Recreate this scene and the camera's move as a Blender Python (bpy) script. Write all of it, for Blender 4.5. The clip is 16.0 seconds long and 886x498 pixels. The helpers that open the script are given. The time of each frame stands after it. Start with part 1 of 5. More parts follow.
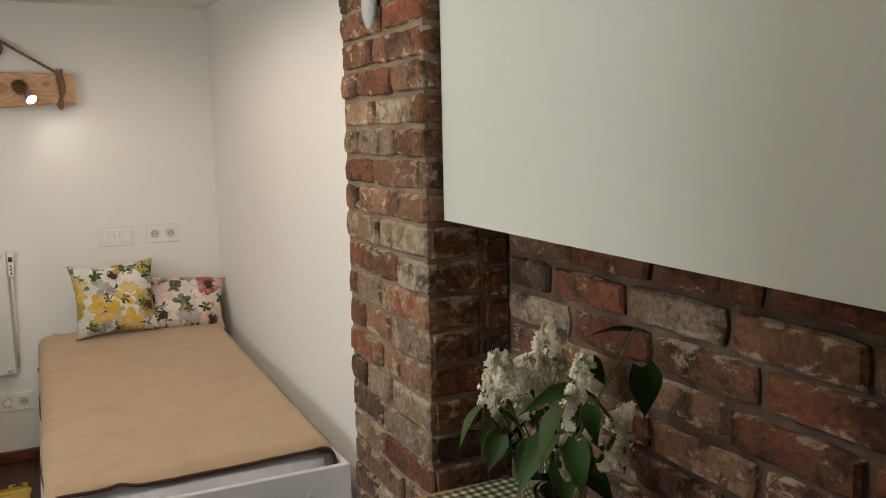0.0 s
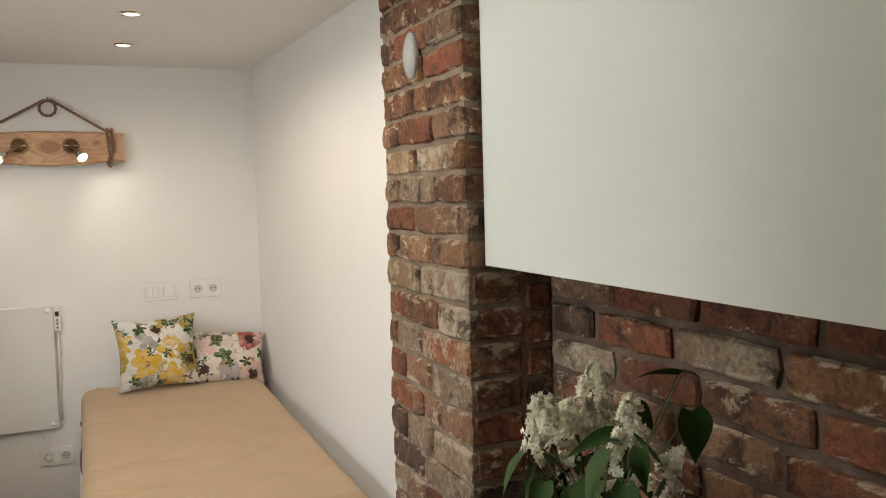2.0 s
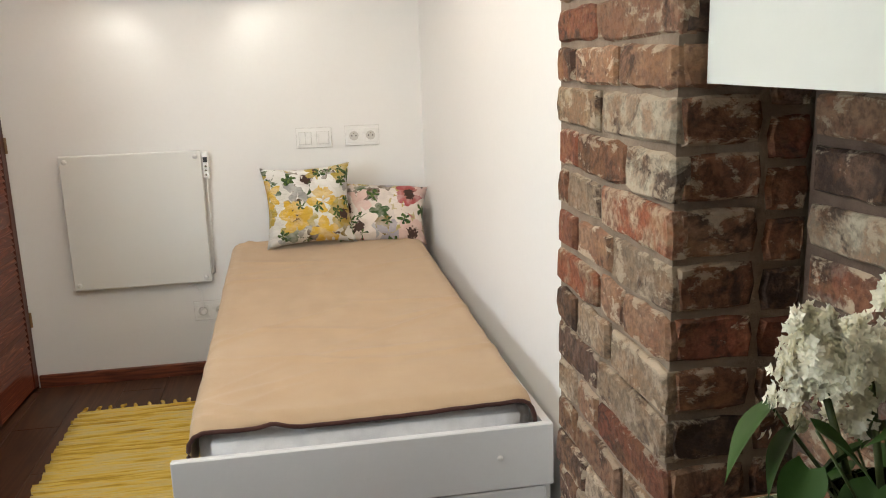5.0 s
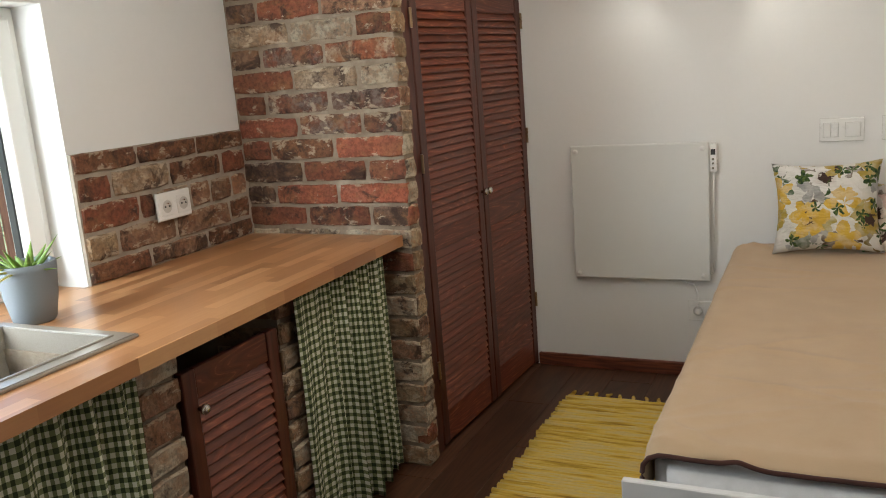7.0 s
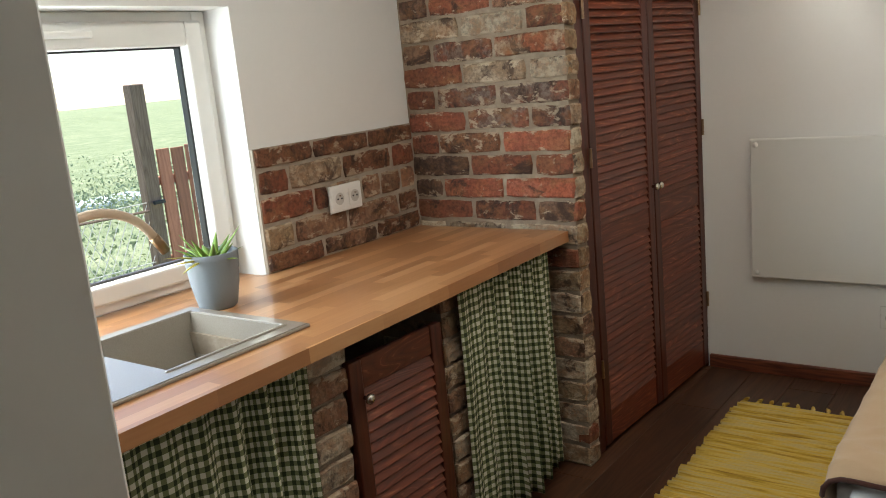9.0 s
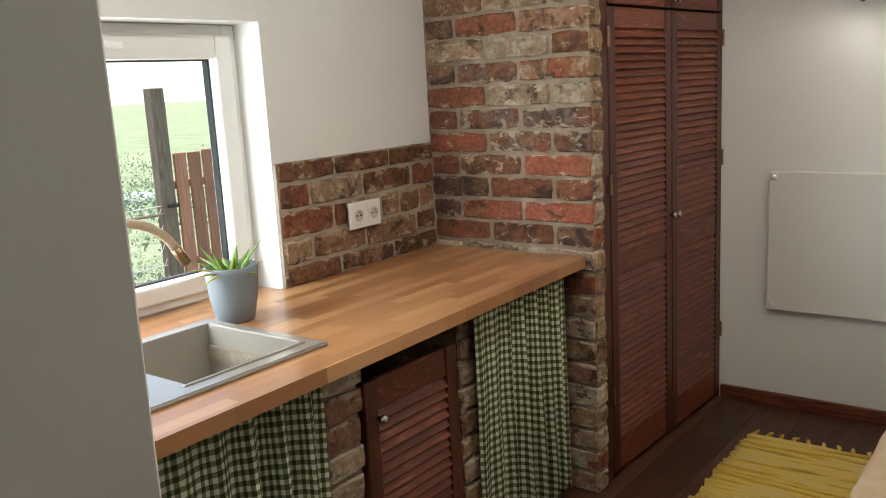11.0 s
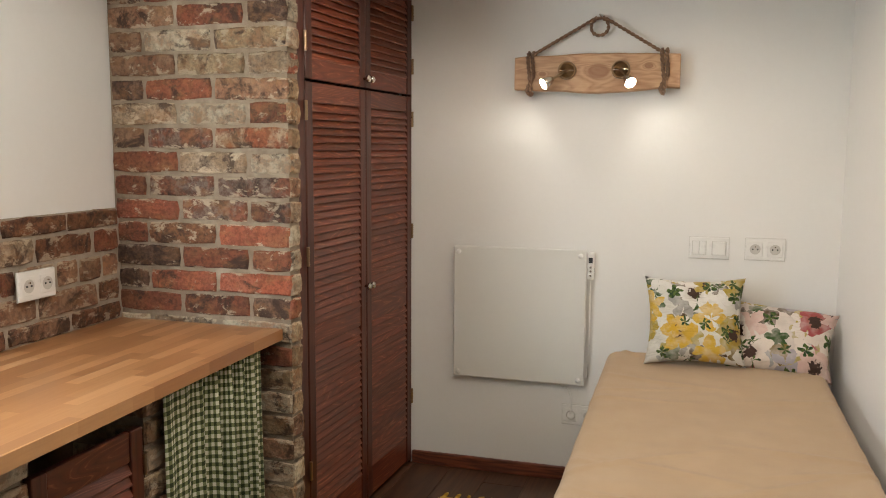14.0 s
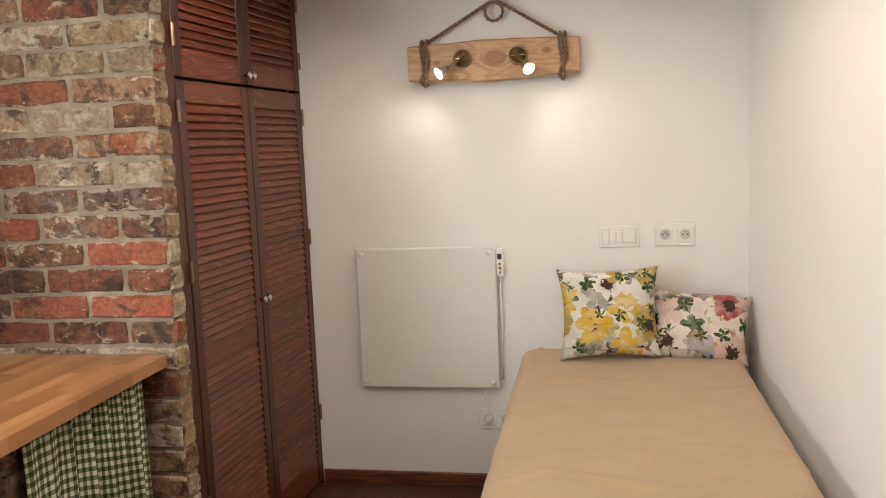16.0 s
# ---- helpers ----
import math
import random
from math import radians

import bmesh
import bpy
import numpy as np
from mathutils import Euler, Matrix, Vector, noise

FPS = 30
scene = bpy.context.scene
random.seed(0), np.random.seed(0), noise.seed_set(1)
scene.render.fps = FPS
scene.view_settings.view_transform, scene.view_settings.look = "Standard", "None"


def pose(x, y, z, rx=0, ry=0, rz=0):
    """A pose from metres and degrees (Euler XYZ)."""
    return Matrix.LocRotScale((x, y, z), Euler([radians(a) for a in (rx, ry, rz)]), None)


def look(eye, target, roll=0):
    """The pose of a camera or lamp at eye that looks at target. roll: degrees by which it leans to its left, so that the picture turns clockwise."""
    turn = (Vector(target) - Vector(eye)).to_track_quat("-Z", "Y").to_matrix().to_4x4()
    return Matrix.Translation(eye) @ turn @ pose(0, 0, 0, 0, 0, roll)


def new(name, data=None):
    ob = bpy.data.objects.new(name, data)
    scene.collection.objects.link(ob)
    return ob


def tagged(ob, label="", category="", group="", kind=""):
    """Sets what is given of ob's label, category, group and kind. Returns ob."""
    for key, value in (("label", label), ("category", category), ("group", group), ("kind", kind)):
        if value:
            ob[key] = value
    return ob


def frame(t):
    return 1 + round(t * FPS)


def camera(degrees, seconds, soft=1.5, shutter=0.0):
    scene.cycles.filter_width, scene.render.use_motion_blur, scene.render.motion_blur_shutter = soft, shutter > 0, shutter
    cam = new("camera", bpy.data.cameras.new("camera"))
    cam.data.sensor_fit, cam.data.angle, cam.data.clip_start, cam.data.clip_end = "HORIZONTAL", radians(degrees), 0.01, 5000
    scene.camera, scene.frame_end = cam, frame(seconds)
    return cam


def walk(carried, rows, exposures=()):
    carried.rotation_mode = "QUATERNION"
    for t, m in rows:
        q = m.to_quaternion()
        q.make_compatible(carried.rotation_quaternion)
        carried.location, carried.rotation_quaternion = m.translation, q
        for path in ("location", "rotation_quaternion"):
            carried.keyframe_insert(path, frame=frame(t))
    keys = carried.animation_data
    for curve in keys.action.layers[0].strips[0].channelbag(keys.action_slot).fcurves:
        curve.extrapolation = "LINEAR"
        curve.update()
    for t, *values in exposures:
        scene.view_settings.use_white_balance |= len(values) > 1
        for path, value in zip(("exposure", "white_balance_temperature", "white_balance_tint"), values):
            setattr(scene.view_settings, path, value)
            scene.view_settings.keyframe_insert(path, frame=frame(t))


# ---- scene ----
cam = camera(55.3, 16.0, soft=1.0)
METRES, EYE, TILT, LEAN, TURN = 1.5, 1.62, 0.0, 0.0, -25.5
ROWS = [
    (0.0, 0.0, 0.0, 0.0, -0.18, -8.11, 1.23),
    (0.5, 0.0001, -0.0063, 0.0052, -0.28, -5.11, 1.12),
    (1.0, 0.0015, -0.0068, 0.0056, -0.25, -3.69, 1.18),
    (1.5, 0.0001, -0.0049, -0.0064, -0.08, -3.6, 1.29),
    (2.0, -0.0043, 0.0039, -0.0263, 2.43, -3.84, 1.6),
    (2.5, -0.0202, 0.0629, -0.0539, 5.07, -5.85, 1.77),
    (3.0, -0.0504, 0.1412, -0.0742, 6.08, -7.56, 1.72),
    (5.5, -0.0237, 0.4838, -0.1075, 22.19, -13.19, 2.71),
    (6.0, -0.0579, 0.5043, -0.1062, 31.58, -12.8, 4.24),
    (6.5, -0.0518, 0.5477, -0.1028, 41.84, -12.21, 5.58),
    (7.0, -0.0241, 0.5967, -0.1006, 50.34, -12.03, 4.41),
    (7.5, -0.0192, 0.6175, -0.1046, 56.2, -12.27, 4.45),
    (8.0, -0.0289, 0.6191, -0.0955, 58.23, -12.2, 4.88),
    (8.5, -0.0345, 0.6147, -0.0917, 59.98, -12.06, 5.29),
    (9.0, -0.0377, 0.6085, -0.0859, 61.57, -11.93, 5.37),
    (11.5, -0.0492, 0.5894, -0.0562, 62.6, -10.23, 2.7),
    (12.0, -0.0491, 0.5891, -0.0488, 61.95, -8.85, 2.45),
    (12.5, -0.0428, 0.5969, -0.0473, 54.19, -7.36, 1.18),
    (13.0, -0.0464, 0.5994, -0.051, 49.05, -6.95, 0.49),
    (13.5, -0.0542, 0.5951, -0.0541, 45.35, -6.88, 0.03),
    (14.0, -0.0679, 0.5909, -0.0605, 42.23, -6.89, -0.32),
    (14.5, -0.0758, 0.5878, -0.0657, 38.38, -6.98, -0.32),
    (15.0, -0.0863, 0.6017, -0.0718, 36.43, -7.04, -0.01),
    (15.5, -0.1249, 0.6609, -0.0758, 36.04, -7.03, 1.36),
    (16.0, -0.1381, 0.717, -0.0706, 35.9, -7.06, 2.45),
]
walk(cam, [(t, pose(0, 0, EYE, TILT, LEAN, TURN) @ pose(METRES * x, METRES * y, METRES * z, 90 + pitch, roll, yaw)) for t, x, y, z, yaw, pitch, roll in ROWS], [
    (0, 1.04, 7000, 16), (1, 1.0, 7000, 16), (1.5, 1.28, 6900, 15), (2, 1.32, 6900, 15), (3, 1.42, 6900, 15), (5.5, 1.70, 6500, 14), (6.5, 1.64, 6500, 14), (7, 1.16, 6500, 13), (8, 1.02, 6500, 12), (9, 1.02, 6550, 12),
    (11.5, 1.14, 6600, 13), (12.5, 0.96, 6700, 14), (13, 1.1, 6700, 14), (13.5, 1.3, 6750, 14), (14.5, 1.52, 6900, 16), (16, 1.58, 7000, 17)])

# ---- world, sun, lamps ----
world = bpy.data.worlds.new("world")
scene.world = world
world.use_nodes = True
wn = world.node_tree
sky = wn.nodes.new("ShaderNodeTexSky")
sky.sky_type = "NISHITA"
sky.sun_disc = False
sky.sun_elevation = radians(78)
sky.sun_rotation = radians(-110)
sky.air_density, sky.dust_density = 1.0, 0.2
wn.links.new(sky.outputs[0], wn.nodes["Background"].inputs[0])
wn.nodes["Background"].inputs[1].default_value = 0.15

sun_lamp = bpy.data.lights.new("sun", "SUN")
sun_lamp.energy, sun_lamp.angle, sun_lamp.color = 5.0, radians(0.6), (1.0, 0.95, 0.88)
sun = new("sun", sun_lamp)
sun.matrix_world = look((-3.7, 0.3, 9), (-2, 1, 0))


def spot(name, eye, target, watts, degrees, blend, colour, size=0.02):
    lamp = bpy.data.lights.new(name, "SPOT")
    lamp.energy, lamp.spot_size, lamp.spot_blend, lamp.color, lamp.shadow_soft_size = watts, radians(degrees), blend, colour, size
    ob = new(name, lamp)
    ob.matrix_world = look(eye, target)
    return ob


WARM = (1.0, 0.825, 0.655)
NEUTRAL = (0.97, 0.985, 0.905)
# first two are the known spots; the other five are added fill lamps
SPOTS_AND_FILLS = [(0.196, 3.324, 3.4, WARM), (0.196, 3.99, 1.2, WARM), (0.196, 2.66, 3.8, WARM), (-0.6, 3.75, 1.9, WARM), (0.0, 0.4, 1.2, NEUTRAL), (-0.56, 1.58, 8.0, NEUTRAL), (-0.5, 2.32, 8.2, NEUTRAL)]
for x, y, watts, tint in SPOTS_AND_FILLS:
    spot("spot_or_fill_lamp", (x, y, 2.235), (x, y + 0.001, 0), watts, 162 if tint is WARM else 178, 0.6 if tint is WARM else 0.2, tint, 0.03)

# the sky's light through the part of the window that the partition hides
day = bpy.data.lights.new("window_daylight", "AREA")
day.shape, day.size, day.size_y, day.energy, day.color = "RECTANGLE", 0.72, 0.72, 8.5, (0.80, 0.93, 0.98)
new("window_daylight", day).matrix_world = look((-1.86, 1.64, 1.36), (0.5, 3.3, 0.8))

# ---- node materials ----


class Nodes:
    def __init__(self, name, rough=0.6, metal=0.0):
        self.mat = bpy.data.materials.new(name)
        self.mat.use_nodes = True
        self.t = self.mat.node_tree
        self.b = self.t.nodes["Principled BSDF"]
        self.b.inputs["Roughness"].default_value = rough
        self.b.inputs["Metallic"].default_value = metal

    def node(self, kind, **inputs):
        n = self.t.nodes.new(kind)
        for k, v in inputs.items():
            self.put(n.inputs[k.replace("_", " ")], v)
        return n

    def put(self, socket, v):
        if isinstance(v, bpy.types.NodeSocket):
            self.t.links.new(v, socket)
        else:
            socket.default_value = v

    def coords(self, kind="Object", scale=(1, 1, 1), turn=(0, 0, 0)):
        c = self.t.nodes.new("ShaderNodeTexCoord")
        m = self.node("ShaderNodeMapping", Vector=c.outputs[kind])
        m.inputs["Scale"].default_value = scale
        m.inputs["Rotation"].default_value = turn
        return m.outputs[0]

    def world_coords(self, scale=(1, 1, 1)):
        g = self.t.nodes.new("ShaderNodeNewGeometry")
        m = self.node("ShaderNodeMapping", Vector=g.outputs["Position"])
        m.inputs["Scale"].default_value = scale
        return m.outputs[0]

    def noise(self, vec, scale, detail=4, rough=0.55, out=0, distortion=0.0):
        n = self.node("ShaderNodeTexNoise", Vector=vec, Scale=scale, Detail=detail, Roughness=rough, Distortion=distortion)
        return n.outputs[out]

    def ramp(self, fac, stops, constant=False):
        n = self.node("ShaderNodeValToRGB", Fac=fac)
        r = n.color_ramp
        if constant:
            r.interpolation = "CONSTANT"
        while len(r.elements) < len(stops):
            r.elements.new(1)
        for e, (p, c) in zip(r.elements, stops):
            e.position = p
            e.color = (*c, 1) if len(c) == 3 else c
        return n.outputs[0]

    def grey(self, fac, a, b, lo=0.0, hi=1.0):
        return self.node("ShaderNodeMapRange", **{"Value": fac, "From_Min": a, "From_Max": b, "To_Min": lo, "To_Max": hi}).outputs[0]

    def mix(self, fac, a, b, mode="MIX"):
        n = self.t.nodes.new("ShaderNodeMix")
        n.data_type, n.blend_type = "RGBA", mode
        self.put(n.inputs[0], fac)
        self.put(n.inputs[6], (*a, 1) if isinstance(a, tuple) else a)
        self.put(n.inputs[7], (*b, 1) if isinstance(b, tuple) else b)
        return n.outputs[2]

    def math(self, op, a, b=0.0):
        n = self.t.nodes.new("ShaderNodeMath")
        n.operation = op
        self.put(n.inputs[0], a)
        self.put(n.inputs[1], b)
        return n.outputs[0]

    def random(self):
        return self.t.nodes.new("ShaderNodeObjectInfo").outputs["Random"]

    def offset(self, vec, amount=37.0):
        r = self.math("MULTIPLY", self.random(), amount)
        v = self.t.nodes.new("ShaderNodeVectorMath")
        self.put(v.inputs[0], vec)
        self.put(v.inputs[1], r)
        return v.outputs[0]

    def bump(self, height, strength=0.3, distance=0.005):
        n = self.node("ShaderNodeBump", Height=height, Strength=strength, Distance=distance)
        self.t.links.new(n.outputs[0], self.b.inputs["Normal"])

    def colour(self, c):
        self.put(self.b.inputs["Base Color"], (*c, 1) if isinstance(c, tuple) else c)
        return self.mat


def paint_mat(name, colour, rough=0.6, grain=60, depth=0.12, spread=0.03):
    n = Nodes(name, rough)
    v = n.world_coords()
    big = n.noise(v, 1.3, 3)
    fine = n.noise(v, grain, 4)
    dark = tuple(c * (1 - spread * 2) for c in colour)
    n.bump(fine, depth, 0.003)
    return n.colour(n.mix(n.grey(n.math("ADD", n.math("MULTIPLY", big, 0.7), n.math("MULTIPLY", fine, 0.3)), 0.35, 0.65), dark, colour))


def plain_mat(name, colour, rough=0.4, metal=0.0, spread=0.05):
    n = Nodes(name, rough, metal)
    v = n.coords("Object")
    f = n.noise(v, 25, 3)
    n.put(n.b.inputs["Roughness"], n.grey(f, 0.3, 0.7, rough * 0.85, min(1, rough * 1.15)))
    return n.colour(n.mix(f, tuple(c * (1 - spread) for c in colour), tuple(min(1, c * (1 + spread)) for c in colour)))


def brick_mat(name, base, second, lime=0.3, soot=0.3):
    n = Nodes(name, 0.9)
    v = n.offset(n.coords("Object"))
    patch = n.noise(v, 14, 4, 0.6)
    fine = n.noise(v, 70, 6, 0.65)
    body = n.mix(n.grey(patch, 0.44, 0.56), base, second)
    grime = n.noise(n.offset(n.coords("Object"), 91.0), 6, 3, 0.6)
    body = n.mix(n.grey(grime, 0.48, 0.62, 0.0, 0.45), body, (0.20, 0.115, 0.066))
    body = n.mix(n.grey(fine, 0.43, 0.60, 0.0, 0.72), body, tuple(c * 0.42 for c in base))
    dirt = n.noise(v, 9, 5, 0.7, distortion=0.6)
    body = n.mix(n.grey(dirt, 0.59 - soot * 0.25, 0.66 - soot * 0.2, 0.0, 0.85), body, (0.045, 0.026, 0.019))
    wash = n.noise(n.offset(n.coords("Object", (1, 1, 1.6)), 17.0), 11, 5, 0.7, distortion=0.5)
    body = n.mix(n.grey(wash, 0.50, 0.66, 0.0, 0.4), body, (0.36, 0.20, 0.11))
    # lime smears, thickest along the joints
    up = n.node("ShaderNodeSeparateXYZ", Vector=n.coords("Object")).outputs[2]
    edge = n.grey(n.math("ABSOLUTE", up), 0.018, 0.036, 0.0, 0.10)
    flake = n.noise(n.offset(n.coords("Object", (0.8, 1, 1.3)), 61.0), 21, 7, 0.68, distortion=0.35)
    smear = n.math("ADD", flake, edge)
    body = n.mix(n.grey(smear, 0.65 - lime * 0.18, 0.71 - lime * 0.18, 0.0, 0.68), body, n.mix(fine, (0.42, 0.33, 0.24), (0.68, 0.58, 0.45)))
    h = n.t.nodes.new("ShaderNodeHueSaturation")
    n.put(h.inputs["Color"], body)
    n.put(h.inputs["Value"], n.grey(n.random(), 0, 1, 0.72, 1.15))
    h.inputs["Saturation"].default_value = 1.14
    height = n.math("ADD", n.math("MULTIPLY", patch, 1.2), n.math("ADD", n.math("MULTIPLY", fine, 0.5), n.math("MULTIPLY", flake, 0.9)))
    pits = n.node("ShaderNodeTexVoronoi", Vector=v, Scale=55.0).outputs["Distance"]
    n.bump(n.math("ADD", height, n.math("MULTIPLY", pits, 0.25)), 1.0, 0.0085)
    return n.colour(h.outputs[0])


BRICK = {
    "r": brick_mat("brick_red", (0.255, 0.100, 0.066), (0.205, 0.085, 0.058), 0.2, 0.25),
    "o": brick_mat("brick_orange", (0.37, 0.142, 0.095), (0.29, 0.11, 0.078), 0.28, 0.15),
    "O": brick_mat("brick_bright", (0.43, 0.155, 0.105), (0.40, 0.165, 0.118), 0.2, 0.1),
    "b": brick_mat("brick_brown", (0.185, 0.088, 0.055), (0.25, 0.125, 0.078), 0.48, 0.35),
    "n": brick_mat("brick_tan", (0.34, 0.212, 0.145), (0.28, 0.15, 0.10), 0.42, 0.22),
    "g": brick_mat("brick_grey", (0.32, 0.24, 0.17), (0.39, 0.31, 0.235), 0.42, 0.25),
    "d": brick_mat("brick_dark", (0.12, 0.070, 0.052), (0.18, 0.115, 0.085), 0.3, 0.5),
    "w": brick_mat("brick_pale", (0.54, 0.47, 0.365), (0.40, 0.28, 0.20), 0.55, 0.2),
    "y": brick_mat("brick_cream", (0.43, 0.325, 0.215), (0.31, 0.19, 0.12), 0.45, 0.25),
    "p": brick_mat("brick_orange_pale", (0.33, 0.128, 0.08), (0.44, 0.33, 0.24), 0.2, 0.15),
    "m": brick_mat("brick_mottled", (0.23, 0.10, 0.07), (0.20, 0.155, 0.13), 0.5, 0.35),
}

n = Nodes("mortar", 0.95)
mv = n.world_coords()
mf = n.noise(mv, 90, 6, 0.7)
n.bump(n.math("ADD", mf, n.noise(mv, 18, 3)), 0.8, 0.006)
MORTAR = n.colour(n.ramp(n.noise(mv, 16, 5), [(0.3, (0.30, 0.25, 0.195)), (0.55, (0.38, 0.32, 0.255)), (0.75, (0.46, 0.40, 0.32))]))

# soot-brown mortar, darkened further for the weak light inside the niche
n = Nodes("sooty_shaded_mortar", 0.95)
mv = n.world_coords()
mf = n.noise(mv, 90, 6, 0.7)
n.bump(n.math("ADD", mf, n.noise(mv, 18, 3)), 0.9, 0.008)
MORTAR_DARK = n.colour(n.ramp(n.noise(mv, 12, 5), [(0.3, (0.10, 0.062, 0.045)), (0.55, (0.165, 0.11, 0.08)), (0.75, (0.27, 0.20, 0.15))]))

n = Nodes("brown_mortar", 0.95)
mv = n.world_coords()
mf = n.noise(mv, 90, 6, 0.7)
n.bump(n.math("ADD", mf, n.noise(mv, 18, 3)), 0.9, 0.008)
MORTAR_BROWN = n.colour(n.ramp(n.noise(mv, 12, 5), [(0.3, (0.19, 0.137, 0.097)), (0.55, (0.28, 0.21, 0.152)), (0.75, (0.38, 0.305, 0.23))]))

n = Nodes("grey_mortar", 0.95)
mv = n.world_coords()
mf = n.noise(mv, 90, 6, 0.7)
n.bump(n.math("ADD", mf, n.noise(mv, 18, 3)), 0.9, 0.007)
MORTAR_GREY = n.colour(n.ramp(n.noise(mv, 14, 5), [(0.3, (0.22, 0.165, 0.115)), (0.55, (0.30, 0.235, 0.17)), (0.75, (0.43, 0.355, 0.27))]))

WALL = paint_mat("wall_paint", (0.80, 0.79, 0.762), 0.75, 45, 0.10, 0.015)
# greyer than the walls: partly its own tone, partly dimmed for weaker light
HOOD = paint_mat("shade_greyed_plaster", (0.665, 0.68, 0.635), 0.8, 30, 0.14, 0.02)
CEIL = paint_mat("ceiling_paint", (0.80, 0.78, 0.75), 0.8, 60, 0.06, 0.015)
PVC = plain_mat("white_pvc", (0.78, 0.77, 0.73), 0.35, spread=0.02)
ENAMEL = plain_mat("white_enamel", (0.715, 0.71, 0.67), 0.4, spread=0.015)
PLASTIC = plain_mat("white_plastic", (0.80, 0.79, 0.76), 0.3, spread=0.02)
CREAM_PLASTIC = plain_mat("cream_plastic", (0.74, 0.70, 0.62), 0.35, spread=0.02)
# grey standing for shade in the socket wells and round plates and rockers
PLATE_SHADE = plain_mat("plate_shade_grey", (0.56, 0.54, 0.50), 0.4)
BLACK = plain_mat("black_rubber", (0.02, 0.02, 0.022), 0.5)
# near-black that stands for shade inside recesses; also lies under the floor boards
DARK = plain_mat("recess_shade_black", (0.025, 0.02, 0.018), 0.9)
CHROME = plain_mat("nickel", (0.62, 0.58, 0.52), 0.22, 1.0)
BRONZE = plain_mat("bronze_metal", (0.32, 0.21, 0.12), 0.32, 1.0)
ROD_GREY = plain_mat("satin_grey_metal", (0.62, 0.60, 0.56), 0.4, 0.2)
BED_WHITE = paint_mat("white_board", (0.76, 0.75, 0.73), 0.45, 90, 0.05, 0.02)


def wood_mat(name, light, dark, along="X", rough=0.45, ring=26, stretch=0.10, contrast=0.7, coat=0.0, streak=None):
    n = Nodes(name, rough)
    k = {"X": (stretch, 1, 1), "Y": (1, stretch, 1), "Z": (1, 1, stretch)}[along]
    v = n.offset(n.coords("Object", k), 23.0)
    warp = n.noise(v, 5, 3, 0.5, distortion=0.8)
    bands = n.math("FRACT", n.math("MULTIPLY", warp, ring))
    bands = n.math("ABSOLUTE", n.math("SUBTRACT", bands, 0.5))
    fine = n.noise(v, 130, 4, 0.6)
    f = n.math("ADD", n.math("MULTIPLY", bands, 1.2 * contrast), n.math("MULTIPLY", fine, 0.5))
    stops = [(0.15, dark), (0.75, light)]
    if streak:
        stops = [(0.10, dark), (0.50, light), (0.66, light), (0.82, streak)]
    c = n.ramp(f, stops)
    h = n.t.nodes.new("ShaderNodeHueSaturation")
    n.put(h.inputs["Color"], c)
    n.put(h.inputs["Value"], n.grey(n.random(), 0, 1, 0.8, 1.2))
    n.bump(f, 0.25, 0.002)
    n.b.inputs["Coat Weight"].default_value = coat
    n.b.inputs["Coat Roughness"].default_value = 0.25
    return n.colour(h.outputs[0])


LOUVRE = wood_mat("mahogany_stain", (0.155, 0.033, 0.0125), (0.075, 0.0145, 0.006), "Y", 0.42, 30, 0.08, 0.8, 0.12, (0.36, 0.125, 0.058))
LOUVRE_V = wood_mat("mahogany_stain_upright", (0.092, 0.0185, 0.0075), (0.045, 0.009, 0.004), "Z", 0.45, 12, 0.08, 0.7, 0.08)
FLOOR_WOOD = wood_mat("dark_floor_boards", (0.12, 0.050, 0.024), (0.042, 0.018, 0.010), "Y", 0.42, 14, 0.07, 0.5)
SKIRT_WOOD = wood_mat("skirting_stain", (0.20, 0.055, 0.024), (0.050, 0.014, 0.008), "X", 0.42, 16, 0.14, 0.9)
FENCE_WOOD = wood_mat("fence_stain", (0.44, 0.19, 0.12), (0.28, 0.11, 0.07), "Z", 0.7, 14, 0.08, 0.6)
POST_WOOD = wood_mat("grey_post_wood", (0.28, 0.20, 0.15), (0.13, 0.085, 0.06), "Z", 0.8, 14, 0.08, 0.6)
TABLE_WOOD = wood_mat("table_wood", (0.42, 0.23, 0.11), (0.30, 0.15, 0.07), "X", 0.45, 10, 0.1, 0.5)

n = Nodes("oiled_slab_wood", 0.5)
kv = n.coords("Object")
ks = n.node("ShaderNodeSeparateXYZ", Vector=kv)
bend = 0.0
for kx, kz, kr in ((-0.135, 1.852, 0.055), (0.075, 1.872, 0.022), (-0.375, 1.845, 0.018)):
    dx = n.math("SUBTRACT", ks.outputs[0], kx)
    dz = n.math("MULTIPLY", n.math("SUBTRACT", ks.outputs[2], kz), 1.5)
    q = n.math("ADD", n.math("MULTIPLY", dx, dx), n.math("MULTIPLY", dz, dz))
    bend = n.math("ADD", bend, n.math("EXPONENT", n.math("MULTIPLY", q, -1.0 / (kr * kr))))
lines = n.noise(n.coords("Object", (0.5, 1, 2.2)), 5, 3, 0.5, distortion=0.4)
ringed = n.math("ADD", n.math("MULTIPLY", lines, 9.0), n.math("MULTIPLY", bend, 2.6))
ringed = n.math("ABSOLUTE", n.math("SUBTRACT", n.math("FRACT", ringed), 0.5))
tiny = n.noise(n.coords("Object", (0.1, 1, 1)), 160, 3)
n.bump(ringed, 0.15, 0.002)
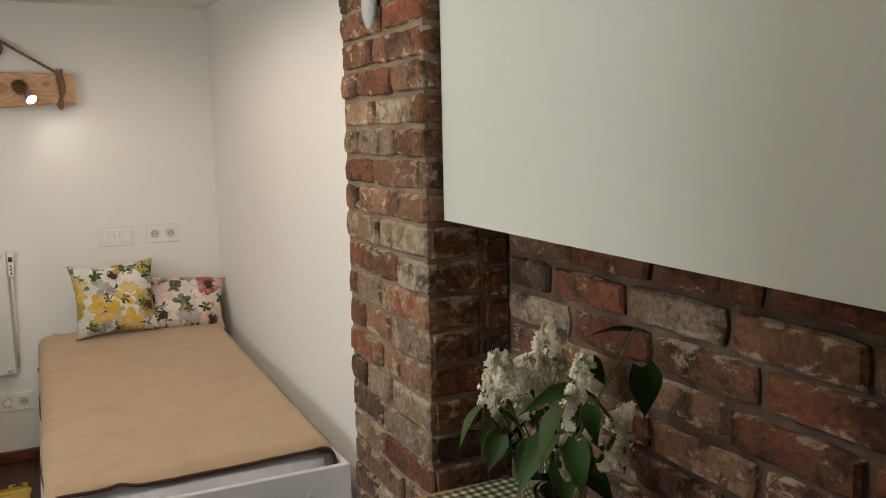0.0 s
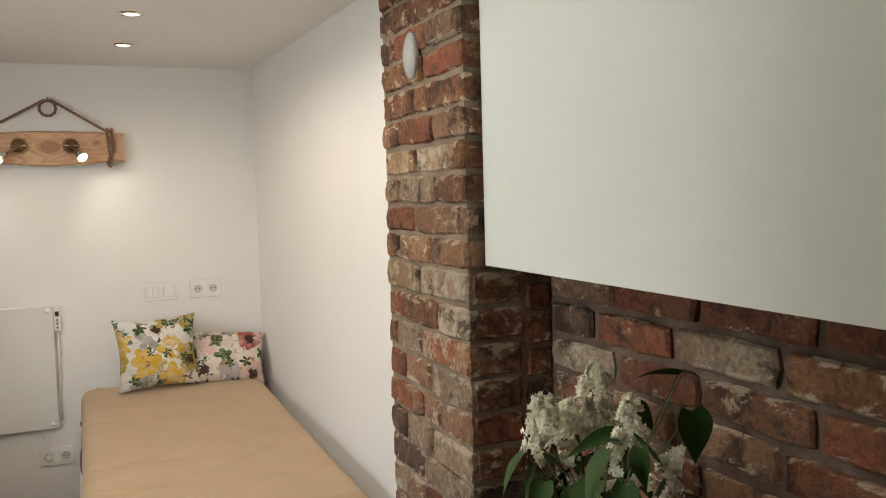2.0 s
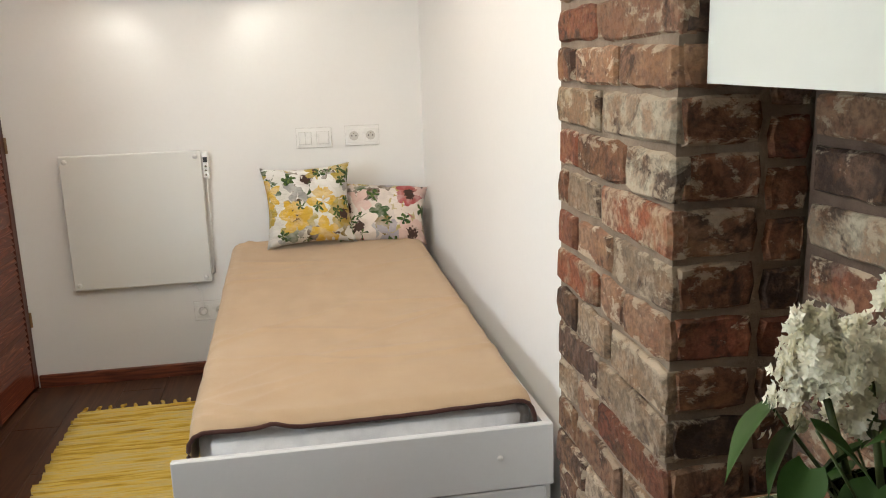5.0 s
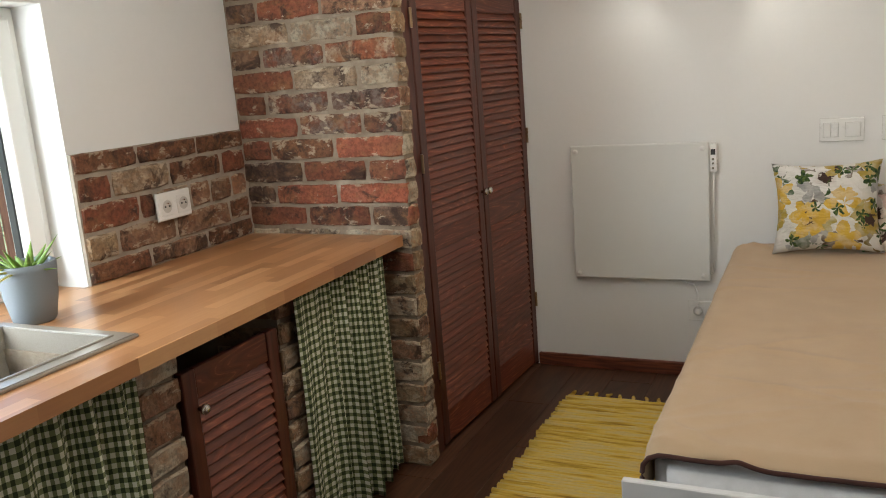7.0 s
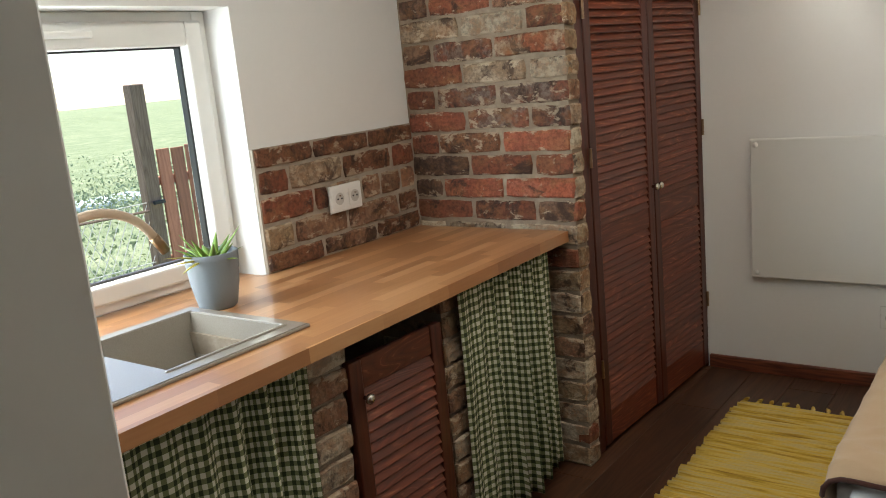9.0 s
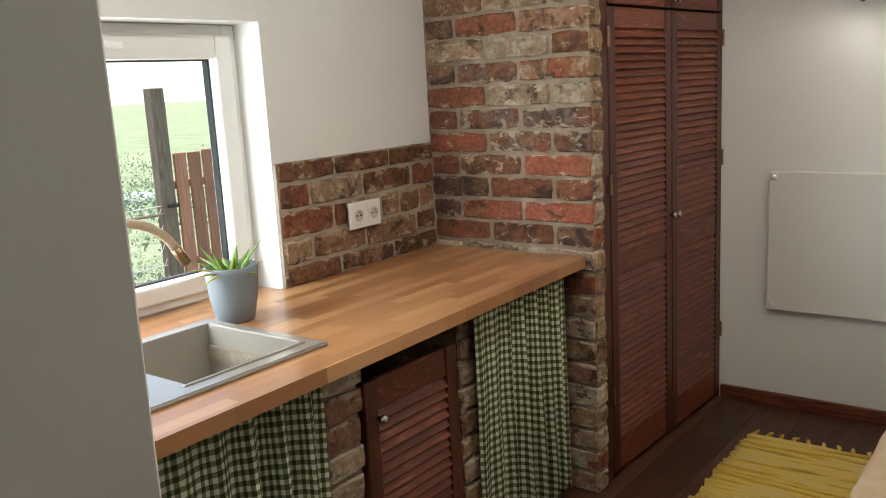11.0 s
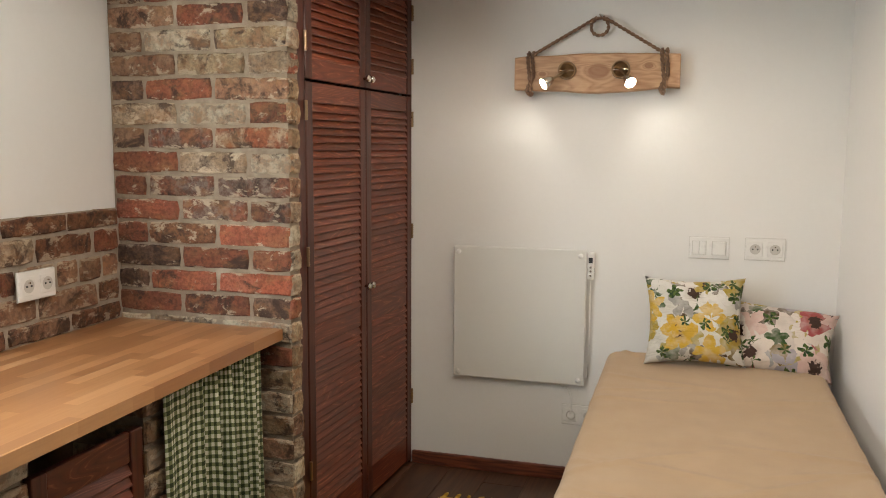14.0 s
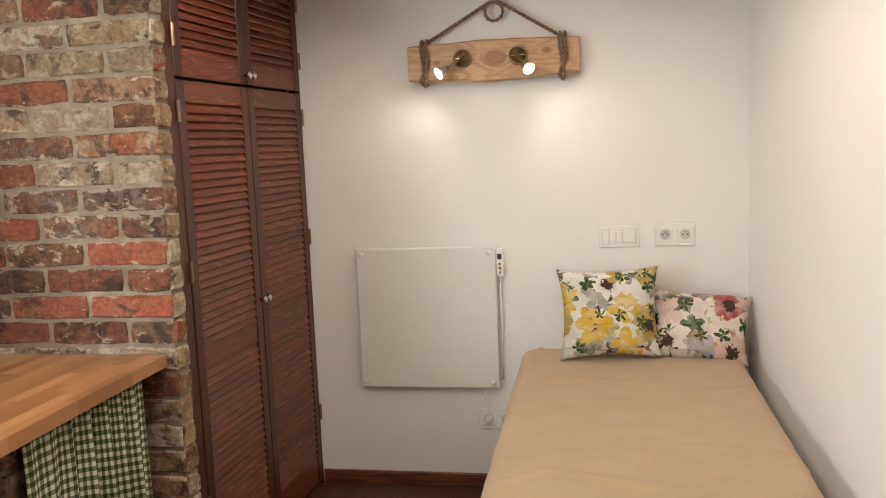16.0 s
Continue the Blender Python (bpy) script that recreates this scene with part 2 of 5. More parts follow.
wood = n.ramp(n.math("ADD", n.math("MULTIPLY", ringed, 0.9), n.math("MULTIPLY", tiny, 0.4)), [(0.1, (0.36, 0.19, 0.095)), (0.5, (0.50, 0.30, 0.165)), (0.8, (0.56, 0.36, 0.21))])
BEAM_WOOD = n.colour(n.mix(n.grey(bend, 0.35, 0.6, 0.0, 0.7), wood, (0.24, 0.095, 0.04)))

# finger-jointed worktop staves
n = Nodes("beech_staves", 0.30)
bv = n.world_coords()
sep = n.node("ShaderNodeSeparateXYZ", Vector=bv)
row = n.math("FLOOR", n.math("DIVIDE", sep.outputs[0], 0.042))
shift = n.math("MULTIPLY", n.math("FRACT", n.math("MULTIPLY", n.math("SINE", n.math("MULTIPLY", row, 12.9898)), 43.7)), 0.4)
cell = n.math("FLOOR", n.math("DIVIDE", n.math("ADD", sep.outputs[1], shift), 0.27))
comb = n.node("ShaderNodeCombineXYZ", X=row, Y=cell)
wnz = n.node("ShaderNodeTexWhiteNoise", Vector=comb.outputs[0])
grain = n.noise(n.node("ShaderNodeMapping", Vector=bv, Scale=(1, 0.07, 1)).outputs[0], 120, 4)
tone = n.math("ADD", n.math("MULTIPLY", wnz.outputs[0], 0.75), n.math("MULTIPLY", grain, 0.35))
n.bump(grain, 0.08, 0.001)
n.b.inputs["Coat Weight"].default_value = 0.25
n.b.inputs["Coat Roughness"].default_value = 0.30
BEECH = n.colour(n.ramp(tone, [(0.18, (0.315, 0.134, 0.05)), (0.55, (0.42, 0.192, 0.075)), (0.92, (0.555, 0.295, 0.132))]))


def cloth_mat(name, colour, second, rough=0.95, weave=420, wrinkle=9, relief=0.008):
    n = Nodes(name, rough)
    v = n.coords("Object")
    w = n.noise(v, weave, 2)
    soft = n.noise(v, wrinkle, 5, 0.6)
    n.bump(n.math("ADD", n.math("MULTIPLY", w, 0.25), soft), 0.35, relief)
    n.b.inputs["Sheen Weight"].default_value = 0.15
    return n.colour(n.mix(n.grey(n.math("ADD", n.math("MULTIPLY", soft, 0.7), n.math("MULTIPLY", w, 0.3)), 0.35, 0.65), second, colour))


BLANKET = cloth_mat("tan_fleece", (0.50, 0.358, 0.222), (0.455, 0.322, 0.197), wrinkle=7)
BINDING = cloth_mat("dark_brown_binding", (0.075, 0.022, 0.013), (0.045, 0.014, 0.009))
SHEET = cloth_mat("white_sheet", (0.68, 0.67, 0.66), (0.55, 0.54, 0.54), wrinkle=17, relief=0.035)
ROPE = cloth_mat("brown_rope", (0.30, 0.17, 0.10), (0.14, 0.075, 0.042), weave=600, wrinkle=160)

# gingham from the cloth's own uv, in metres
n = Nodes("green_gingham", 0.95)
uvn = n.t.nodes.new("ShaderNodeTexCoord")
su = n.node("ShaderNodeSeparateXYZ", Vector=uvn.outputs["UV"])
bars = []
for k in (0, 1):
    f = n.math("FRACT", n.math("DIVIDE", su.outputs[k], 0.0258))
    bars.append(n.math("GREATER_THAN", f, 0.5))
both = n.math("MULTIPLY", n.math("ADD", bars[0], bars[1]), 0.5)
gw = n.noise(uvn.outputs["UV"], 900, 2)
gc = n.ramp(both, [(0.0, (0.70, 0.69, 0.56)), (0.45, (0.19, 0.215, 0.095)), (0.9, (0.026, 0.040, 0.013))], True)
n.bump(gw, 0.3, 0.001)
GINGHAM = n.colour(n.mix(n.grey(gw, 0.3, 0.7, 0.0, 0.15), gc, (0.10, 0.10, 0.06)))


def floral_mat(name, ground, petals, scale, seed):
    """Watercolour flowers: large soft petals, dark eyes and green leaves on a pale ground."""
    n = Nodes(name, 0.9)
    c = n.t.nodes.new("ShaderNodeTexCoord")
    m = n.node("ShaderNodeMapping", Vector=c.outputs["UV"])
    m.inputs["Location"].default_value = (seed, seed * 0.7, 0)
    v = m.outputs[0]
    wob = n.node("ShaderNodeTexNoise", Vector=v, Scale=12.0, Detail=4.0)
    warp = n.mix(0.085, v, wob.outputs["Color"], "ADD")

    def blobs(sc, rnd, off):
        mm = n.node("ShaderNodeMapping", Vector=warp)
        mm.inputs["Location"].default_value = (off, -off, 0)
        vo = n.node("ShaderNodeTexVoronoi", Vector=mm.outputs[0], Scale=sc, Randomness=rnd)
        s = n.node("ShaderNodeSeparateColor", Color=vo.outputs["Color"])
        # petal outline: the radius waves round the middle
        d = n.t.nodes.new("ShaderNodeVectorMath")
        d.operation = "SUBTRACT"
        n.put(d.inputs[0], n.vscale(mm.outputs[0], sc))
        n.put(d.inputs[1], n.vscale(vo.outputs["Position"], sc))
        q = n.node("ShaderNodeSeparateXYZ", Vector=d.outputs[0])
        ang = n.math("ARCTAN2", q.outputs[1], q.outputs[0])
        wave = n.math("ABSOLUTE", n.math("SINE", n.math("ADD", n.math("MULTIPLY", ang, 2.5), n.math("MULTIPLY", s.outputs[1], 6.0))))
        return vo.outputs["Distance"], s, wave

    col = n.mix(n.grey(n.noise(v, 6, 3), 0.4, 0.65), ground, tuple(c * 0.86 for c in ground))
    # grey and olive washes
    d, s, wave = blobs(scale * 1.5, 1.0, 3.1)
    leafc = n.ramp(s.outputs[0], [(0.0, (0.40, 0.41, 0.40)), (0.15, (0.42, 0.33, 0.06)), (0.5, (0.04, 0.09, 0.02)), (0.7, (0.22, 0.15, 0.03)), (0.85, (0.10, 0.06, 0.03))], True)
    r = n.math("ADD", 0.34, n.math("MULTIPLY", wave, 0.24))
    col = n.mix(n.math("MULTIPLY", n.math("LESS_THAN", d, r), n.grey(n.noise(v, 8, 3), 0.35, 0.6, 0.45, 1.0)), col, leafc)
    # blooms
    d, s, wave = blobs(scale, 0.85, 0.0)
    pc = n.ramp(s.outputs[0], [(i / len(petals), p) for i, p in enumerate(petals)], True)
    r = n.math("ADD", 0.40, n.math("MULTIPLY", wave, 0.28))
    pc = n.mix(n.grey(n.noise(v, 9, 3), 0.42, 0.64), pc, n.mix(0.35, pc, ground))
    pc = n.mix(n.grey(d, 0.08, 0.36, 0.75, 0.0), pc, n.mix(0.6, pc, (0.22, 0.10, 0.02)))
    col = n.mix(n.math("LESS_THAN", d, r), col, pc)
    eye = n.math("ADD", 0.0, n.math("MULTIPLY", n.noise(v, 34, 4), 0.40))
    col = n.mix(n.math("LESS_THAN", d, eye), col, (0.06, 0.03, 0.02))
    # a second scatter of blooms
    d, s, wave = blobs(scale * 1.25, 0.95, 12.4)
    pc = n.ramp(s.outputs[1], [(i / len(petals), p) for i, p in enumerate(petals[::-1])], True)
    r = n.math("ADD", 0.32, n.math("MULTIPLY", wave, 0.26))
    pc = n.mix(n.grey(n.noise(v, 11, 3), 0.42, 0.64), pc, n.mix(0.3, pc, ground))
    on = n.math("GREATER_THAN", s.outputs[2], 0.35)
    col = n.mix(n.math("MULTIPLY", n.math("LESS_THAN", d, r), on), col, pc)
    col = n.mix(n.math("MULTIPLY", n.math("LESS_THAN", d, eye), on), col, (0.05, 0.028, 0.02))
    # dark leaves
    d, s, wave = blobs(scale * 1.45, 1.0, 7.7)
    col = n.mix(n.math("MULTIPLY", n.math("LESS_THAN", d, n.math("ADD", 0.22, n.math("MULTIPLY", wave, 0.20))), n.math("GREATER_THAN", s.outputs[2], 0.34)), col, n.mix(n.grey(n.noise(v, 30, 2), 0.4, 0.6), (0.012, 0.045, 0.012), (0.10, 0.15, 0.03)))
    folds = n.noise(n.node("ShaderNodeMapping", Vector=v, Scale=(1.0, 2.6, 1.0)).outputs[0], 4.5, 4, 0.6, distortion=0.6)
    n.bump(folds, 0.7, 0.03)
    return n.colour(col)


def _vscale(self, vec, k):
    v = self.t.nodes.new("ShaderNodeVectorMath")
    v.operation = "SCALE"
    self.put(v.inputs[0], vec)
    v.inputs["Scale"].default_value = k
    return v.outputs[0]


Nodes.vscale = _vscale
WHITE_CLOTH = (0.72, 0.70, 0.64)
FLORAL_YELLOW = floral_mat("yellow_floral_print", WHITE_CLOTH, [(0.66, 0.40, 0.03), (0.42, 0.30, 0.05), (0.66, 0.42, 0.05), (0.34, 0.33, 0.31), (0.72, 0.70, 0.66), (0.74, 0.72, 0.68)], 3.3, 2.15)
FLORAL_PINK = floral_mat("pink_floral_print", (0.72, 0.64, 0.58), [(0.40, 0.08, 0.08), (0.68, 0.48, 0.42), (0.74, 0.66, 0.58), (0.40, 0.37, 0.40), (0.60, 0.38, 0.08), (0.74, 0.68, 0.62)], 3.0, 5.2)

# rag rug: strips of yellow rag
n = Nodes("yellow_rag_weave", 0.95)
rv = n.world_coords((0.6, 1, 1))
strip = n.noise(n.node("ShaderNodeMapping", Vector=rv, Scale=(0.12, 1, 1)).outputs[0], 45, 3)
n.bump(n.noise(rv, 160, 3), 0.5, 0.003)
RUG = n.colour(n.ramp(strip, [(0.28, (0.34, 0.19, 0.03)), (0.40, (0.62, 0.40, 0.05)), (0.50, (0.76, 0.55, 0.12)), (0.58, (0.68, 0.55, 0.24)), (0.68, (0.74, 0.51, 0.08)), (0.8, (0.46, 0.33, 0.10))]))

n = Nodes("beige_granite_composite", 0.28)
n.b.inputs["Coat Weight"].default_value = 0.5
n.b.inputs["Coat Roughness"].default_value = 0.12
sv = n.coords("Object")
SINK = n.colour(n.ramp(n.noise(sv, 300, 3), [(0.3, (0.25, 0.215, 0.175)), (0.6, (0.285, 0.25, 0.205))]))
TAP = plain_mat("beige_tap_coat", (0.55, 0.42, 0.30), 0.4)
POT = paint_mat("grey_glazed_pot", (0.22, 0.245, 0.265), 0.55, 200, 0.05, 0.05)
SOIL = paint_mat("potting_soil", (0.05, 0.035, 0.025), 0.95, 200, 0.8, 0.2)

n = Nodes("aloe_leaf", 0.45)
ALOE = n.colour(n.mix(n.noise(n.coords("Object"), 40, 3), (0.10, 0.20, 0.03), (0.24, 0.36, 0.06)))
n = Nodes("aloe_leaf_yellow", 0.45)
ALOE_Y = n.colour(n.mix(n.noise(n.coords("Object"), 40, 3), (0.42, 0.42, 0.06), (0.55, 0.46, 0.10)))
n = Nodes("lilac_leaf", 0.5)
n.b.inputs["Specular IOR Level"].default_value = 0.18
lv = n.coords("Object")
n.bump(n.noise(lv, 60, 3), 0.3, 0.002)
LEAF = n.colour(n.mix(n.noise(lv, 16, 3), (0.014, 0.040, 0.008), (0.045, 0.100, 0.018)))
n = Nodes("lilac_floret", 0.6)
FLORET = n.colour(n.mix(n.noise(n.coords("Object"), 50, 3), (0.86, 0.83, 0.68), (0.93, 0.91, 0.80)))
thin = n.node("ShaderNodeBsdfTranslucent", Color=(0.92, 0.90, 0.78, 1))
both_sides = n.node("ShaderNodeMixShader", Fac=0.42)
n.put(both_sides.inputs[1], n.b.outputs[0])
n.put(both_sides.inputs[2], thin.outputs[0])
n.put(n.t.nodes["Material Output"].inputs[0], both_sides.outputs[0])
STEM = plain_mat("green_stem", (0.07, 0.10, 0.03), 0.6)

n = Nodes("clear_glass", 0.02)
n.b.inputs["Transmission Weight"].default_value = 1.0
n.b.inputs["IOR"].default_value = 1.45
GLASS = n.colour((0.97, 0.98, 0.98))
n = Nodes("cut_glass", 0.25)
n.b.inputs["Transmission Weight"].default_value = 0.25
n.bump(n.noise(n.coords("Object"), 90, 3), 0.9, 0.006)
CUT_GLASS = n.colour((0.62, 0.62, 0.60))
n = Nodes("window_glass", 0.0)
n.b.inputs["Transmission Weight"].default_value = 1.0
n.b.inputs["IOR"].default_value = 1.01
PANE = n.colour((0.98, 0.99, 0.98))

n = Nodes("lit_lamp", 0.3)
n.b.inputs["Emission Color"].default_value = (1, 0.86, 0.66, 1)
n.b.inputs["Emission Strength"].default_value = 9.0
GLOW = n.colour((0.9, 0.85, 0.75))

n = Nodes("meadow_grass", 0.9)
gv = n.world_coords()
n.bump(n.noise(gv, 25, 5), 0.8, 0.05)
GRASS = n.colour(n.ramp(n.math("ADD", n.math("MULTIPLY", n.noise(gv, 0.9, 6, 0.7), 0.5), n.math("MULTIPLY", n.noise(gv, 9, 5, 0.75), 0.5)), [(0.36, (0.12, 0.165, 0.075)), (0.5, (0.19, 0.235, 0.12)), (0.62, (0.31, 0.34, 0.20))]))
n = Nodes("hedge_leaves", 0.9)
hv = n.world_coords()
HEDGE = n.colour(n.ramp(n.noise(hv, 5, 5), [(0.35, (0.24, 0.30, 0.15)), (0.65, (0.42, 0.46, 0.27))]))
n = Nodes("weed_leaves", 0.9)
WEEDS = n.colour(n.ramp(n.noise(n.world_coords(), 2.5, 5), [(0.35, (0.19, 0.25, 0.15)), (0.65, (0.36, 0.41, 0.25))]))
BLUE = plain_mat("blue_tarp", (0.42, 0.50, 0.56), 0.5)

# ---- mesh helpers ----


def link(name, bm, mat, parent=None, smooth=False):
    me = bpy.data.meshes.new(name)
    bmesh.ops.recalc_face_normals(bm, faces=bm.faces)
    if smooth:
        for f in bm.faces:
            f.smooth = True
    bm.to_mesh(me)
    bm.free()
    me.materials.append(mat)
    ob = new(name, me)
    if parent:
        ob.parent = parent
    return ob


def part(name, bm, mat, parent, label="", smooth=False):
    ob = link(name, bm, mat, parent, smooth)
    return tagged(ob, label)


def thing(name, label, category, at=(0, 0, 0), turn=0, group=""):
    ob = new(name)
    ob.matrix_world = pose(*at, 0, 0, turn)
    return tagged(ob, label, category, group)


def box(x0, y0, z0, x1, y1, z1, bevel=0.0, bm=None, seg=1):
    bm = bm or bmesh.new()
    m = Matrix.Translation(((x0 + x1) / 2, (y0 + y1) / 2, (z0 + z1) / 2)) @ Matrix.Diagonal((abs(x1 - x0), abs(y1 - y0), abs(z1 - z0), 1))
    g = bmesh.ops.create_cube(bm, size=1, matrix=m)
    if bevel:
        es = list({e for v in g["verts"] for e in v.link_edges})
        bmesh.ops.bevel(bm, geom=es, offset=bevel, segments=seg, affect="EDGES", profile=0.5)
    return bm


def lathe(profile, steps=24, at=(0, 0, 0), bm=None):
    bm = bm or bmesh.new()
    rings = []
    for r, z in profile:
        rings.append([bm.verts.new((at[0] + r * math.cos(2 * math.pi * i / steps), at[1] + r * math.sin(2 * math.pi * i / steps), at[2] + z)) for i in range(steps)])
    for a, b in zip(rings, rings[1:]):
        for i in range(steps):
            bm.faces.new((a[i], a[(i + 1) % steps], b[(i + 1) % steps], b[i]))
    for ring in (rings[0], rings[-1]):
        bm.faces.new(ring)
    return bm


def tube(points, radius, steps=10, bm=None, closed=False):
    bm = bm or bmesh.new()
    pts = [Vector(p) for p in points]
    rings = []
    up = Vector((0, 0, 1))
    n = len(pts)
    for i, p in enumerate(pts):
        a = pts[(i - 1) % n] if closed or i > 0 else p
        b = pts[(i + 1) % n] if closed or i < n - 1 else p
        d = (b - a).normalized()
        s = d.cross(up)
        if s.length < 0.05:
            s = d.cross(Vector((1, 0, 0)))
        s.normalize()
        w = s.cross(d)
        r = radius[i] if isinstance(radius, (list, tuple)) else radius
        rings.append([bm.verts.new(p + r * (math.cos(2 * math.pi * k / steps) * s + math.sin(2 * math.pi * k / steps) * w)) for k in range(steps)])
    pairs = list(zip(rings, rings[1:])) + ([(rings[-1], rings[0])] if closed else [])
    for a, b in pairs:
        for k in range(steps):
            bm.faces.new((a[k], a[(k + 1) % steps], b[(k + 1) % steps], b[k]))
    if not closed:
        bm.faces.new(rings[0])
        bm.faces.new(rings[-1])
    return bm


def arc(p, q, sag, n=10):
    p, q = Vector(p), Vector(q)
    return [p.lerp(q, i / n) + Vector((0, 0, -sag * 4 * (i / n) * (1 - i / n))) for i in range(n + 1)]


def structure(name, bm, mat, label="", smooth=False):
    return tagged(link(name, bm, mat, None, smooth), label, "", "", "structure")


rng = random.Random(4)

# ---- the room's shell ----
BACK, CEILING = 4.62, 2.262
LEFT = -1.74
RX0, RX1 = 0.862, 0.945          # side wall beside the bed, at the back and at the pillar

floor_slab = structure("floor", box(-2.05, -1.5, -0.12, 1.35, 4.9, -0.012), DARK, "dark brown wood plank floor")
structure("ceiling", box(-2.05, -1.5, CEILING, 1.35, 4.9, CEILING + 0.12), CEIL, "smooth white painted ceiling")
structure("wall_back", box(-2.05, BACK, -0.1, 1.35, BACK + 0.2, CEILING), WALL, "smooth warm white painted wall")
bm = bmesh.new()
q = [bm.verts.new(p) for p in ((RX0, BACK, -0.1), (RX1, 2.2, -0.1), (1.35, 2.2, -0.1), (1.35, BACK, -0.1))]
g = bmesh.ops.extrude_face_region(bm, geom=[bm.faces.new(q)])
bmesh.ops.translate(bm, verts=[v for v in g["geom"] if isinstance(v, bmesh.types.BMVert)], vec=(0, 0, CEILING + 0.1))
structure("wall_bedside", bm, WALL, "smooth white painted wall beside the bed")
structure("wall_behind", box(-2.05, -1.5, -0.1, 1.35, -1.35, CEILING), WALL, "plain white wall")
structure("wall_passage", box(-0.42, -1.35, -0.1, -0.30, 1.215, CEILING, 0.004), WALL, "white painted partition wall with a square corner")

# window wall, with a real opening
WY0, WY1, WZ0, WZ1 = 1.25, 2.632, 0.862, 1.742
bm = box(LEFT - 0.25, -1.35, -0.1, LEFT, WY0, CEILING)
box(LEFT - 0.25, WY1, -0.1, LEFT, BACK, CEILING, bm=bm)
box(LEFT - 0.25, WY0, -0.1, LEFT, WY1, WZ0, bm=bm)
box(LEFT - 0.25, WY0, WZ1, LEFT, WY1, CEILING, bm=bm)
structure("wall_window", bm, WALL, "white painted wall with a deep window opening")

# floor boards
bcache = {}


def board_mesh(w, l):
    key = (round(w, 3), round(l, 2))
    if key not in bcache:
        me = bpy.data.meshes.new("plank")
        b = box(0, 0, -0.012, w - 0.0015, l - 0.0015, 0, 0.0015)
        b.to_mesh(me)
        b.free()
        me.materials.append(FLOOR_WOOD)
        bcache[key] = me
    return bcache[key]


x = -1.74
k = 0
while x < 1.0:
    y = -1.35 - (k * 0.43) % 1.2
    while y < BACK:
        y0, y1 = max(y, -1.35), min(y + 1.2, BACK)
        if y1 - y0 > 0.05:
            o = new("plank", board_mesh(0.19, y1 - y0))
            o.location = (x, y0, 0)
            o.parent = floor_slab
        y += 1.2
    x += 0.19
    k += 1

structure("baseboard", box(-0.99, BACK - 0.018, 0, RX0, BACK, 0.063, 0.004), SKIRT_WOOD, "reddish brown stained wooden baseboard")

# window
win = new("window_1")
win.matrix_world = pose(0, 0, 0)
tagged(win, "white plastic framed window looking onto a meadow", "window", "", "structure")
FX0, FX1 = LEFT - 0.19, LEFT - 0.12
fr = part("window_frame", box(FX0, WY0, 0.90, FX1, WY0 + 0.05, WZ1, 0.004), PVC, win)
for a in ((FX0, WY1 - 0.05, 0.90, FX1, WY1, WZ1), (FX0, WY0 + 0.05, WZ1 - 0.05, FX1, WY1 - 0.05, WZ1), (FX0, WY0 + 0.05, 0.90, FX1, WY1 - 0.05, 0.935)):
    part("window_frame", box(*a, 0.004), PVC, win)
SX0, SX1 = FX0 + 0.01, FX1 + 0.018
GY0, GY1, GZ0, GZ1 = WY0 + 0.115, WY1 - 0.092, 0.984, WZ1 - 0.104
for a in ((SX0, WY0 + 0.045, 0.93, SX1, GY0, WZ1 - 0.030), (SX0, GY1, 0.93, SX1, WY1 - 0.030, WZ1 - 0.030), (SX0, GY0, GZ1, SX1, GY1, WZ1 - 0.030), (SX0, GY0, 0.93, SX1, GY1, GZ0)):
    part("sash", box(*a, 0.007, seg=2), PVC, win)
for a in ((SX0 + 0.015, GY1 - 0.007, GZ0, SX0 + 0.040, GY1, GZ1), (SX0 + 0.02, GY0, GZ0, SX0 + 0.038, GY0 + 0.009, GZ1), (SX0 + 0.02, GY0, GZ0, SX0 + 0.038, GY1, GZ0 + 0.007), (SX0 + 0.02, GY0, GZ1 - 0.005, SX0 + 0.038, GY1, GZ1)):
    part("gasket", box(*a), BLACK, win, "black rubber gasket")
pane = part("pane", box(FX0 + 0.03, GY0, GZ0, FX0 + 0.034, GY1, GZ1), PANE, win)
pane.visible_shadow = False
part("hinge_cover", box(SX1, 1.86, 1.668, SX1 + 0.018, 2.22, 1.688, 0.006, seg=2), PVC, win)
part("corner_hinge", tube([(SX1 + 0.008, WY1 - 0.04, 0.935), (SX1 + 0.008, WY1 - 0.04, 1.0)], 0.008), PVC, win)

rod = thing("curtain_rod", "thin satin grey curtain rod on a wall bracket above the window", "curtain rod")
part("rod", tube([(LEFT + 0.07, 1.35, 1.925), (LEFT + 0.07, 2.70, 1.925)], 0.009, 12), ROD_GREY, rod, smooth=True)
part("bracket", box(LEFT, 2.622, 1.85, LEFT + 0.012, 2.642, 1.95, 0.003), ROD_GREY, rod)
part("bracket_arm", box(LEFT + 0.010, 2.625, 1.91, LEFT + 0.085, 2.639, 1.917, 0.002), ROD_GREY, rod)
part("finial", lathe([(0.004, 0), (0.014, 0.01), (0.014, 0.02), (0.005, 0.03)], 12), ROD_GREY, rod).matrix_basis = pose(LEFT + 0.07, 2.70, 1.925, -90, 0, 0)

# ---- outside ----
structure("ground", box(-400, -400, -0.5, 400, 400, -0.42), GRASS, "green meadow grass")


